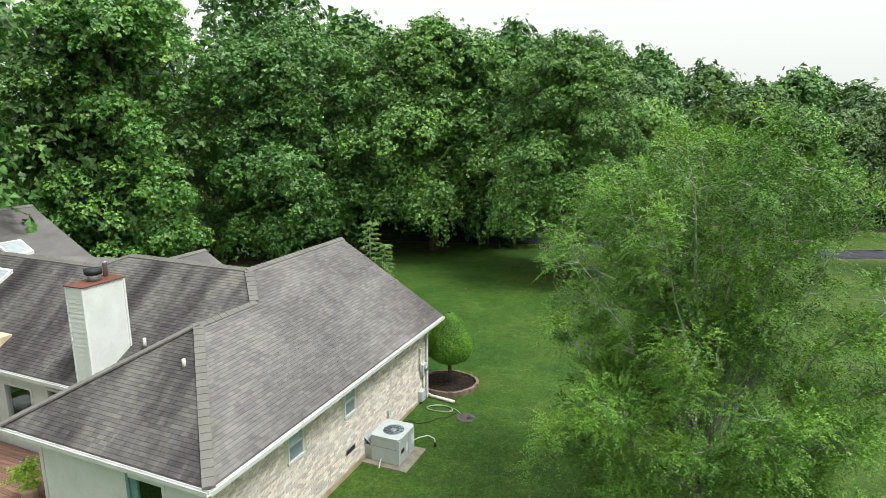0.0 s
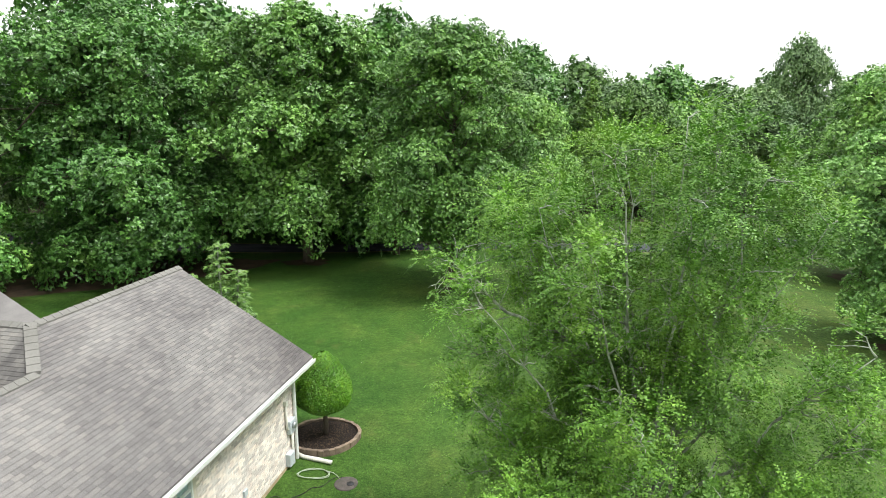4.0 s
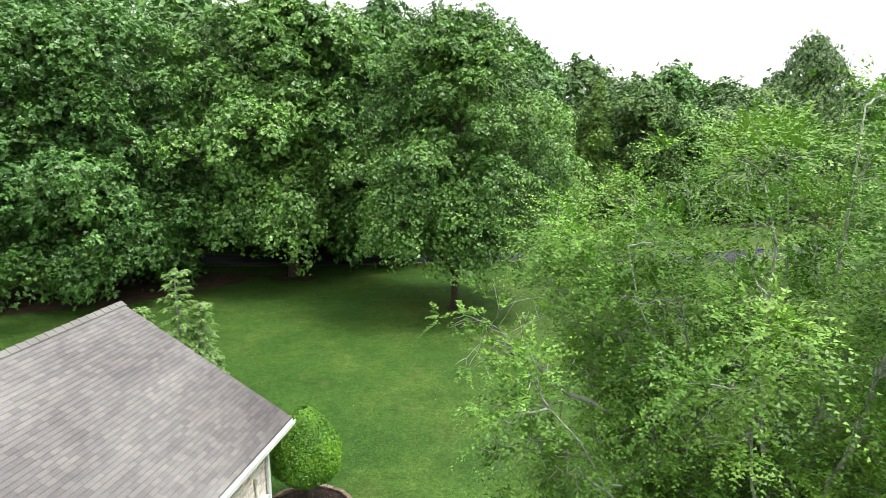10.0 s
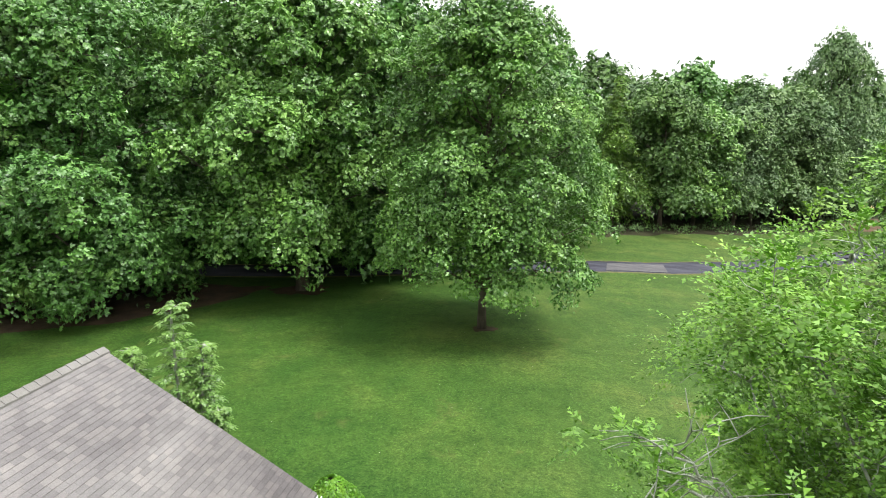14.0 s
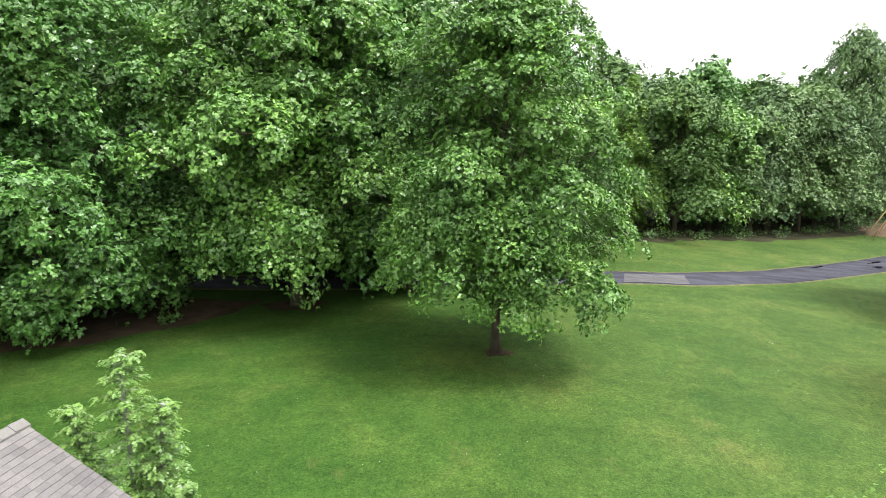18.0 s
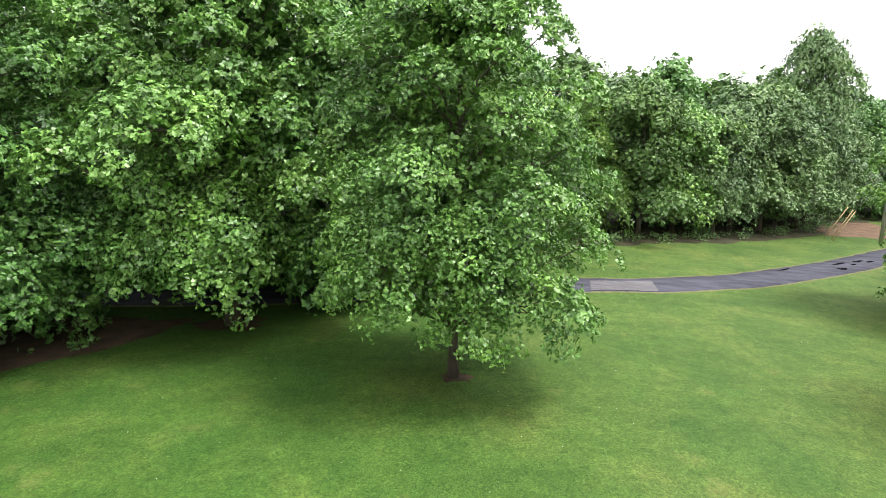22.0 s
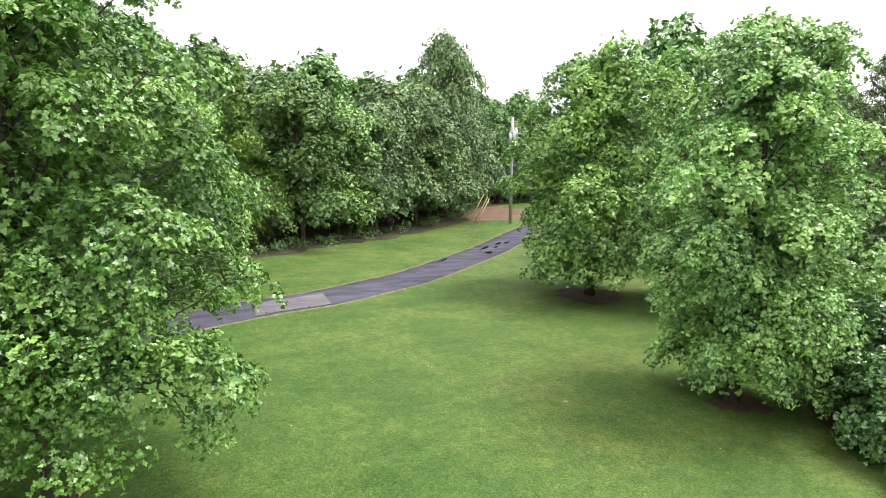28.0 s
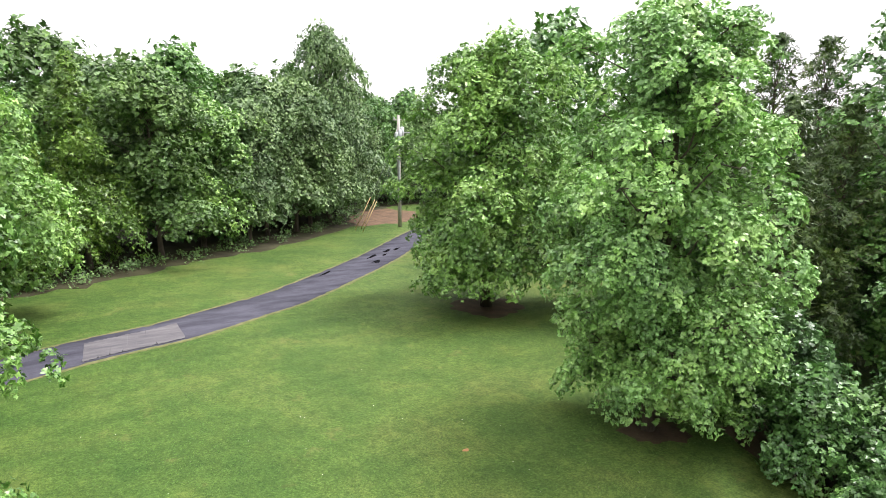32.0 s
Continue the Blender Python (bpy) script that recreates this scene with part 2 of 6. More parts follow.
LEAF_SAPLING = leaf_material("hornbeam_leaf", (0.050, 0.110, 0.027), (0.140, 0.261, 0.061), (0.245, 0.400, 0.116), young=(0.320, 0.462, 0.128), young_amount=0.15, patch=1.0)
LEAF_LIME = leaf_material("lime_leaf", (0.207, 0.336, 0.029), (0.322, 0.480, 0.049), (0.414, 0.576, 0.087), young=(0.483, 0.624, 0.097), patch=2)


# ---- building helpers ----
def mesh_of(name, verts, faces, material=None, smooth=False):
    me = bpy.data.meshes.new(name)
    me.from_pydata([tuple(v) for v in verts], [], faces)
    me.update()
    if material:
        me.materials.append(material)
    if smooth:
        me.shade_smooth()
    return me


def mesh_fast(name, verts, counts, material, smooth=False):
    """A mesh from an array of corners, face after face, with no corner shared between islands given in index form."""
    verts, (index, sizes) = np.asarray(verts, np.float32), counts
    me = bpy.data.meshes.new(name)
    me.vertices.add(len(verts))
    me.vertices.foreach_set("co", verts.ravel())
    me.loops.add(len(index))
    me.loops.foreach_set("vertex_index", np.asarray(index, np.int32))
    me.polygons.add(len(sizes))
    starts = np.r_[0, np.cumsum(sizes)[:-1]]
    me.polygons.foreach_set("loop_start", starts.astype(np.int32))
    me.polygons.foreach_set("loop_total", np.asarray(sizes, np.int32))
    me.update(calc_edges=True)
    me.materials.append(material)
    if smooth:
        me.shade_smooth()
    return me


def thing(name, m, label, category, group="", kind=""):
    ob = new(name)
    ob.matrix_basis = m
    ob.empty_display_size = 0.2
    return tagged(ob, label, category, group, kind)


def part(name, data, material, parent, label="", m=None):
    """One mesh (or bmesh) as a part of a thing or of a part, in the parent's own coordinates."""
    if isinstance(data, bmesh.types.BMesh):
        me = bpy.data.meshes.new(name)
        data.to_mesh(me)
        data.free()
    else:
        me = data
    if material and not me.materials:
        me.materials.append(material)
    ob = new(name, me)
    ob.parent = parent
    if m is not None:
        ob.matrix_basis = m
    return tagged(ob, label)


def box(bm, x0, x1, y0, y1, z0, z1, bevel=0.0):
    vs = [bm.verts.new(p) for p in ((x0, y0, z0), (x1, y0, z0), (x1, y1, z0), (x0, y1, z0), (x0, y0, z1), (x1, y0, z1), (x1, y1, z1), (x0, y1, z1))]
    fs = [bm.faces.new([vs[i] for i in f]) for f in ((3, 2, 1, 0), (4, 5, 6, 7), (0, 1, 5, 4), (1, 2, 6, 5), (2, 3, 7, 6), (3, 0, 4, 7))]
    if bevel:
        bmesh.ops.bevel(bm, geom=list({e for f in fs for e in f.edges}), offset=bevel, segments=2, affect="EDGES", profile=0.5)
    return bm


def boxed(*dims, bevel=0.0):
    return box(bmesh.new(), *dims, bevel=bevel)


def slab(bm, corners, thick):
    """A flat plate: corners anticlockwise seen from outside, thickness inwards (down)."""
    top = [bm.verts.new(c) for c in corners]
    low = [bm.verts.new((c[0], c[1], c[2] - thick)) for c in corners]
    n = len(corners)
    bm.faces.new(top)
    bm.faces.new(low[::-1])
    for i in range(n):
        j = (i + 1) % n
        bm.faces.new((top[j], top[i], low[i], low[j]))
    return bm


def tube_arrays(paths, sides=6):
    """Tapered tubes along paths of (points, radii): vertices, faces."""
    verts, faces = [], []
    for pts, radii in paths:
        pts = np.asarray(pts, float)
        t = np.gradient(pts, axis=0)
        t /= np.linalg.norm(t, axis=1)[:, None] + 1e-9
        ref = np.array([0.31, 0.17, 0.93]) if abs(t[0, 2]) < 0.9 else np.array([1.0, 0.2, 0.1])
        a = np.cross(t, ref)
        a /= np.linalg.norm(a, axis=1)[:, None] + 1e-9
        b = np.cross(t, a)
        base = len(verts)
        for i, p in enumerate(pts):
            for k in range(sides):
                w = 2 * math.pi * k / sides
                verts.append(p + radii[i] * (math.cos(w) * a[i] + math.sin(w) * b[i]))
        for i in range(len(pts) - 1):
            for k in range(sides):
                k2 = (k + 1) % sides
                faces.append((base + i * sides + k, base + i * sides + k2, base + (i + 1) * sides + k2, base + (i + 1) * sides + k))
        faces.append(tuple(base + (len(pts) - 1) * sides + k for k in range(sides)))
        faces.append(tuple(base + k for k in range(sides))[::-1])
    return verts, faces


def tubes(name, paths, material, sides=6, smooth=True):
    v, f = tube_arrays(paths, sides)
    return mesh_of(name, v, f, material, smooth)


# ---- ground ----
def ground_z(x, y):
    """The lawn: a low swell under the single tree, falling away to the east."""
    x, y = np.asarray(x, float), np.asarray(y, float)
    swell = 0.6 * np.exp(-((x + 2) ** 2 + (y - 31) ** 2) / 144)
    fall = 0.15 * np.logaddexp(0, (np.minimum(x, 60) - 4) / 2)
    return swell - fall


def gz(x, y):
    return float(ground_z(x, y))


def axis_lines(lo, hi, step, far):
    near = np.arange(lo, hi + 1e-6, step)
    out = np.cumsum(step * 1.35 ** np.arange(1, 40))
    out = out[out < far]
    return np.r_[(lo - out)[::-1], near, hi + out]


gx, gy = axis_lines(-45, 60, 1.0, 4000), axis_lines(-25, 95, 1.0, 4000)
GX, GY = np.meshgrid(gx, gy)
GZ = ground_z(GX, GY)
n_x, n_y = len(gx), len(gy)
idx = (np.arange(n_y - 1)[:, None] * n_x + np.arange(n_x - 1)[None]).ravel()
quads = np.stack([idx, idx + 1, idx + n_x + 1, idx + n_x], 1)
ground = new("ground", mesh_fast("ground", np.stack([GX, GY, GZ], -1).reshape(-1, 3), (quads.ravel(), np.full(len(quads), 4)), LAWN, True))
tagged(ground, "mown green lawn rolling gently under the trees", "lawn", kind="structure")


def catmull(pts, step=12):
    p = np.array([pts[0], *pts, pts[-1]], float)
    out = []
    for i in range(1, len(p) - 2):
        for s in np.linspace(0, 1, step, endpoint=False):
            a, b, c, d = p[i - 1 : i + 3]
            out.append(0.5 * (2 * b + (c - a) * s + (2 * a - 5 * b + 4 * c - d) * s**2 + (3 * b - a - 3 * c + d) * s**3))
    return np.array(out + [p[-2]])


def ribbon(line, half, lift, uneven=0.0, seed=3):
    """A draped strip along a line, with a raised edge on both sides."""
    rng = np.random.default_rng(seed)
    t = np.gradient(line, axis=0)
    t /= np.linalg.norm(t, axis=1)[:, None]
    side = np.stack([t[:, 1], -t[:, 0]], 1)
    verts, faces = [], []
    for p, s in zip(line, side):
        wl_, wr = half + uneven * rng.normal(), half + uneven * rng.normal()
        for off, dz in ((-wl_ - 0.03, -0.05), (-wl_, lift), (-wl_ * 0.33, lift + 0.015), (wr * 0.33, lift + 0.015), (wr, lift), (wr + 0.03, -0.05)):
            q = p + s * off
            verts.append((q[0], q[1], gz(*q) + dz))
    for i in range(len(line) - 1):
        for k in range(5):
            a = i * 6 + k
            faces.append((a, a + 6, a + 7, a + 1))
    return verts, faces


DRIVE = catmull([(-70, 52), (-45, 46), (-25, 42.6), (-11.2, 41.9), (-4, 42.8), (2, 44.0), (6.2, 45.3), (9.4, 46.1), (13.2, 47.8), (16.2, 49.2), (21.9, 52.9), (27.2, 56.6), (33, 61.2), (40, 66.5), (52, 73), (75, 80)])
v, f = ribbon(DRIVE, 1.35, 0.03, 0.05)
driveway = new("driveway", mesh_of("driveway", v, f, ASPHALT, True))
tagged(driveway, "narrow worn asphalt driveway curving between lawns", "driveway", kind="structure")


def patch(name, centre, radii, material, lift, label, category, turn=0.0, ragged=0.2, seed=1, rings=5, n=40, z_of=gz, kind="structure", dome=0.0):
    """A draped sheet with a ragged outline."""
    rng = np.random.default_rng(seed)
    ph = rng.uniform(0, 6.28, 4)
    verts, faces = [(centre[0], centre[1], z_of(*centre) + lift + dome)], []
    c, s = math.cos(radians(turn)), math.sin(radians(turn))
    for r in range(1, rings + 1):
        for k in range(n):
            w = 2 * math.pi * k / n
            k_r = 1 + ragged * (0.5 * math.sin(3 * w + ph[0]) + 0.35 * math.sin(5 * w + ph[1]) + 0.3 * math.sin(9 * w + ph[2]) + 0.25 * math.sin(14 * w + ph[3]))
            x, y = radii[0] * math.cos(w) * k_r * r / rings, radii[1] * math.sin(w) * k_r * r / rings
            x, y = centre[0] + c * x - s * y, centre[1] + s * x + c * y
            edge = -0.02 if r == rings else lift + dome * (1 - (r / rings) ** 2)
            verts.append((x, y, z_of(x, y) + edge))
    for k in range(n):
        faces.append((0, 1 + k, 1 + (k + 1) % n))
    for r in range(rings - 1):
        for k in range(n):
            a, b = 1 + r * n + k, 1 + r * n + (k + 1) % n
            faces.append((a, a + n, b + n, b))
    ob = new(name, mesh_of(name, verts, faces, material, True))
    return tagged(ob, label, category, kind=kind)


# ---- trees ----
def unit(v):
    return v / (np.linalg.norm(v, axis=-1, keepdims=True) + 1e-9)


def leaves_mesh(name, pos, normal, size, material, rng, fine=None, slim=0.62, way=None):
    """Leaves: three-cornered blades, or lozenges where fine is False."""
    n = len(pos)
    normal = unit(normal)
    d = unit(np.cross(normal, unit(rng.normal(size=(n, 3)))))
    d = unit(d + np.array([0, 0, -0.35])) if way is None else unit(way)
    s = unit(np.cross(normal, d))
    up = np.cross(d, s)
    L = size[:, None]
    W = L * slim
    base, tip = pos - 0.5 * L * d, pos + 0.5 * L * d
    if fine is None:
        verts = np.stack([base - 0.35 * W * s, base + 0.75 * W * s + 0.3 * L * d, tip], 1).reshape(-1, 3)
        return mesh_fast(name, verts, (np.arange(3 * n), np.full(n, 3)), material)
    l, r = pos - 0.5 * W * s + 0.1 * W * up, pos + 0.5 * W * s + 0.1 * W * up
    verts = np.stack([base, r, tip, l], 1).reshape(-1, 3)
    return mesh_fast(name, verts, (np.arange(4 * n), np.full(n, 4)), material)


PROFILES = {
    "broad": lambda s: np.clip(np.minimum(0.8 + 1.2 * s, 1.0) * np.sqrt(np.clip(1.06 - s**4, 0.01, 1)), 0.1, 1),
    "mantle": lambda s: np.clip(np.minimum(0.66 + 0.8 * s, 1.02) * np.sqrt(np.clip(1.06 - s**4, 0.01, 1)), 0.1, 1),
    "vase": lambda s: np.clip(np.minimum(0.5 + 0.8 * s, 1.0) * (1 - s**5) ** 0.65 + 0.08, 0.06, 1),
    "pyramid": lambda s: np.clip(np.minimum(0.7 + 2.4 * s, 1.0) * (1 - s**1.9) ** 0.75 + 0.08, 0.06, 1),
    "column": lambda s: np.clip(np.minimum(0.82 + 0.9 * s, 1.0) * (1 - s**2.6) ** 0.7 + 0.08, 0.06, 1),
    "cone": lambda s: np.clip(np.minimum(0.5 + 5 * s, 1.0) * (1 - s) ** 0.9 + 0.05, 0.05, 1),
    "spire": lambda s: np.clip(np.minimum(0.6 + 3 * s, 1.0) * (1 - s**1.6) ** 0.8 + 0.05, 0.05, 1),
    "shrub": lambda s: np.clip(np.sqrt(np.clip(1.02 - s**2, 0.01, 1)), 0.1, 1),
}


def crown_boughs(rng, count, low, high, radius, profile, lumps, bough, tops=(), peak=0.15):
    """Centres, outward ways and sizes of the leafy boughs that make up the crown's uneven skin: a ring of sides and a closed cap."""
    ph = rng.uniform(0, 6.28, 4)
    cap = 0 if profile in ("cone", "spire") else int(count * (0.24 if radius > 3 else 0.2))
    n = count - cap
    s = ((np.arange(n) + rng.uniform(0, 1, n)) / n) ** (1.1 if cap else 0.8)
    if cap:
        s = s * 0.9
    w = np.arange(n) * 2.39996 + rng.normal(size=n) * 0.35
    lump = 1 + lumps * (np.sin(2 * w + ph[0] + 4 * s) + 0.8 * np.sin(3 * w + ph[1] - 7 * s) + 0.6 * rng.normal(size=n)) / 1.7
    size = bough * rng.uniform(0.65, 1.3, n) * (1 - (0.35 if cap else 0.75) * s)
    reach = np.maximum(radius * PROFILES[profile](s) * lump * (rng.uniform(1 - 1.1 * lumps, 1 + 0.25 * lumps, n) if cap else 1) - 0.75 * size, 0.12)
    z = low + size * 0.5 + (high - low - size) * s
    c = np.stack([reach * np.cos(w), reach * np.sin(w), z], 1)
    out = np.stack([np.cos(w), np.sin(w), 0.15 + 1.3 * (s - 0.2) ** 2 * np.sign(s - 0.2)], 1)
    if cap:
        i = np.arange(cap)
        rho, wc = np.sqrt((i + 0.5) / cap) * 0.92, i * 2.39996 + ph[2]
        sc = bough * rng.uniform(0.55, 0.95, cap)
        rc = np.maximum(rho * radius * PROFILES[profile](np.array(0.86)) - 0.3 * sc, 0.05)
        zc = high - 0.55 * sc - (high - low) * (peak * rho**1.8 + 0.05 * rng.uniform(0, 1, cap))
        c = np.concatenate([c, np.stack([rc * np.cos(wc), rc * np.sin(wc), zc], 1)])
        out = np.concatenate([out, np.stack([rho * np.cos(wc), rho * np.sin(wc), 1.1 - 0.5 * rho], 1)])
        size, s = np.concatenate([size, sc]), np.concatenate([s, 0.9 + 0.1 * (1 - rho)])
    if len(tops):
        tp = np.array(tops, float)
        gather = np.clip((s - 0.5) / 0.5, 0, 1)[:, None] ** 0.8
        c[:, :2] += gather * tp[np.arange(len(c)) % len(tp)] * radius
    return c, unit(out), size, s


def around(axis):
    """Two level-ish ways square to each axis."""
    p = unit(np.cross(axis, np.array([0.21, 0.33, 0.92])) + 1e-5)
    return p, np.cross(axis, p)


def domes_of(rng, c, out, size, per, flat=0.62, skirt=0.0, droop=0.2):
    """Leafy clumps set evenly over the upper and outer face of each bough, its underside left open: centres, ways, sizes."""
    axis = unit(out * 0.75 + np.array([0, 0, 0.75]) + rng.normal(size=c.shape) * 0.15)
    p, q = around(axis)
    k = np.repeat(np.arange(len(c)), per)
    i = np.tile(np.arange(per), len(c))
    h = np.clip(1 - (i + rng.uniform(0, 1, len(k))) / per * (1 - skirt), -0.95, 1)
    w = i * 2.39996 + rng.uniform(0, 6.28, len(c))[k] + 0.4 * rng.normal(size=len(k))
    r = np.sqrt(1 - h * h)
    d = axis[k] * h[:, None] + p[k] * (r * np.cos(w))[:, None] + q[k] * (r * np.sin(w))[:, None]
    off = d * (size[k] * rng.uniform(0.55, 1.25, len(k)))[:, None]
    off[:, 2] = off[:, 2] * flat - droop * (off[:, 0] ** 2 + off[:, 1] ** 2) / size[k]
    return c[k] + off, unit(d * 0.75 + out[k] * 0.25), size[k] * math.sqrt(2 / per) * rng.uniform(0.55, 1.4, len(k))


def rosettes(rng, centres, out, size, per, leaf, flat=0.7, scatter=0.3, each=5):
    """The leaves of each clump: small drooping stars of blades over a domed top."""
    k = len(centres)
    n = np.maximum(2, np.round(per / each * (size / size.mean()) ** 1.8 + rng.uniform(-0.5, 0.5, k))).astype(int)
    which = np.repeat(np.arange(k), n)
    m = len(which)
    axis = unit(out * 0.75 + np.array([0, 0, 0.6]))[which]
    p, q = around(axis)
    h, w = rng.uniform(-0.2, 1, m), rng.uniform(0, 6.28, m)
    r = np.sqrt(np.clip(1 - h * h, 0, 1))
    d = axis * h[:, None] + p * (r * np.cos(w))[:, None] + q * (r * np.sin(w))[:, None]
    rad = size[which] * rng.uniform(0.3, 1.25, m) ** 0.7
    off = (p * (r * np.cos(w))[:, None] + q * (r * np.sin(w))[:, None] + axis * (flat * h)[:, None]) * rad[:, None]
    heart = centres[which] + off
    face = unit(d * 0.5 + out[which] * 0.3 + np.array([0, 0, 0.32]) + rng.normal(size=(m, 3)) * scatter)
    big = leaf * rng.uniform(0.75, 1.25, m)
    j = np.repeat(np.arange(m), each)
    turn = rng.normal(size=(len(j), 3))
    level = unit(turn - face[j] * (turn * face[j]).sum(1, keepdims=True))
    way = unit(level + d[j] * 0.3 + np.array([0, 0, -0.25]))
    normal = face[j] + 0.25 * rng.normal(size=(len(j), 3))
    normal = unit(normal - way * (normal * way).sum(1, keepdims=True))
    length = big[j] * rng.uniform(0.7, 1.2, len(j))
    return heart[j] + way * length[:, None] * 0.5, normal, length, way


def foliage(rng, centres, out, per, spread, leaf, flat=0.35, scatter=0.4, droop=0.25):
    """Leaves of each spray: a flat drooping plate of blades that face the sky."""
    k = len(centres)
    sp = spread * rng.uniform(0.55, 1.4, k)
    n = np.maximum(3, per * (sp / spread) ** 1.7).astype(int)
    which = np.repeat(np.arange(k), n)
    m = len(which)
    axis = unit(out * 0.55 + np.array([0, 0, 1.0]) + rng.normal(size=(k, 3)) * 0.25)[which]
    d = unit(rng.normal(size=(m, 3)))
    h = (d * axis).sum(1, keepdims=True)
    rad = sp[which] * rng.uniform(0.05, 1, m) ** 0.5
    off = (d - axis * h * (1 - flat)) * rad[:, None]
    off[:, 2] -= droop * (off[:, 0] ** 2 + off[:, 1] ** 2) / np.maximum(sp[which], 0.1)
    normal = axis * 0.9 + unit(out)[which] * 0.25 + scatter * rng.normal(size=(m, 3))
    return centres[which] + off, normal, leaf * rng.uniform(0.6, 1.3, m)


def sprigs(rng, base, way0, length, count, leaf, width, sag=0.35):
    """Leaves set in two rows along thin drooping shoots."""
    k = len(base)
    way0 = unit(way0)
    j = np.repeat(np.arange(k), count)
    u = np.tile((np.arange(count) + 0.5) / count, k)
    side = unit(np.cross(way0, np.array([0, 0, 1.0])) + 1e-4)[j] * np.where(np.arange(len(j)) % 2, 1.0, -1.0)[:, None]
    ln = (length * rng.uniform(0.6, 1.3, k))[j]
    pos = base[j] + way0[j] * (ln * u)[:, None]
    pos[:, 2] -= sag * ln * u * u
    along = unit(way0[j] + np.stack([0 * u, 0 * u, -2 * sag * u], 1))
    way = unit(along * 0.7 + side + 0.2 * rng.normal(size=(len(j), 3)))
    size = leaf * rng.uniform(0.7, 1.25, len(j)) * (1.05 - 0.4 * u)
    pos = pos + way * (width * (1.1 - 0.6 * u) * rng.uniform(0.4, 1.0, len(j)))[:, None]
    normal = unit(np.cross(along, side)) * np.where(np.arange(len(j)) % 2, 1.0, -1.0)[:, None]
    normal = normal * np.where(normal[:, 2:] < 0, -1, 1) + 0.5 * rng.normal(size=(len(j), 3))
    return pos, normal, size, way


def limb_path(rng, a, c, r0, tip=0.008, lift=0.10, wander=0.05, n=7):
    a, c = np.asarray(a, float), np.asarray(c, float)
    t = np.linspace(0, 1, n)[:, None]
    mid = a + (c - a) * t
    far = np.linalg.norm(c - a)
    mid[:, 2] += lift * far * np.sin(math.pi * t[:, 0])
    mid[1:-1] += wander * far * rng.normal(size=(n - 2, 3)) * 0.6
    return mid, np.linspace(r0, tip, n)


def make_tree(name, where, label, category, seed, high, low, radius, profile, boughs, bough, clumps, per, leaf, leaf_mat, bark=None,
              trunk=0.2, tops=(), fine=None, limbs=5, twigs=60, lumps=0.3, slim=0.75, group="", lean=(0, 0), scatter=0.38, flat=0.7, inner=0.6, skirt=0.0, peak=0.15):
    """A tree of leafy boughs: each a dome of clumps, open beneath, round a core of shaded inner leaves."""
    rng = np.random.default_rng(seed)
    x, y = where
    root = thing(name, pose(x, y, gz(x, y) - 0.05), label, category, group)
    c, out, size, s = crown_boughs(rng, boughs, low, high, radius, profile, lumps, bough, tops, peak)
    c[:, :2] += np.array(lean) * c[:, 2:] / high

    def trunk_of(z):
        k = z / high
        return np.array([lean[0] * k + 0.1 * math.sin(3 * k + seed), lean[1] * k + 0.1 * math.sin(4 * k + 2 * seed), z])

    zs = np.linspace(0, high * 0.85, 10)
    rad = trunk * (1 - zs / high) ** 0.9 + 0.012
    rad[0] *= 1.3
    part("trunk", tubes("trunk", [([trunk_of(z) for z in zs], rad)], bark or BARK, 9), None, root)
    paths = []
    for i in range(len(c)):
        reach = np.hypot(*(c[i, :2] - trunk_of(c[i, 2])[:2]))
        z0 = max(0.12 * high, c[i, 2] - 0.75 * reach - 0.2)
        paths.append(limb_path(rng, trunk_of(min(z0, 0.8 * high)), c[i], trunk * (0.16 + 0.02 * reach) * (1 - 0.5 * s[i]) + 0.01, 0.015))
    for p in paths[:limbs]:
        part("limb", tubes("limb", [p], bark or BARK, 6), None, root)
    sc, sn, sr = domes_of(rng, c, out, size, clumps, skirt=skirt)
    rest = paths[limbs:]
    for i in rng.permutation(len(sc))[:twigs]:
        rest.append(limb_path(rng, c[i // clumps], sc[i], 0.022, 0.006, 0.03, 0.05, 4))
    if rest:
        tagged(part("brushwood", tubes("brushwood", rest, bark or BARK, 5), None, root), kind="stuff")
    pos, normal, lsize, way = rosettes(rng, sc, sn, sr, per, leaf, flat, scatter)
    if inner:
        extra = int(len(sc) * inner)
        pick = rng.integers(0, len(sc), extra)
        k = rng.uniform(0.25, 0.62, extra)[:, None]
        axis_pts = np.array([trunk_of(z) for z in sc[pick, 2]])
        p2, n2, l2, w2 = rosettes(rng, axis_pts + (sc[pick] - axis_pts) * k, sn[pick], sr[pick] * 2.0, per * 0.35, leaf * 1.6, 0.8, 0.5)
        pos, normal, lsize, way = np.concatenate([pos, p2]), np.concatenate([normal, n2]), np.concatenate([lsize, l2]), np.concatenate([way, w2])
    pos[:, 2] = np.maximum(pos[:, 2], 0.12)
    part("crown", leaves_mesh("crown", pos, normal, lsize, leaf_mat, rng, fine, slim, way), None, root)
    return root


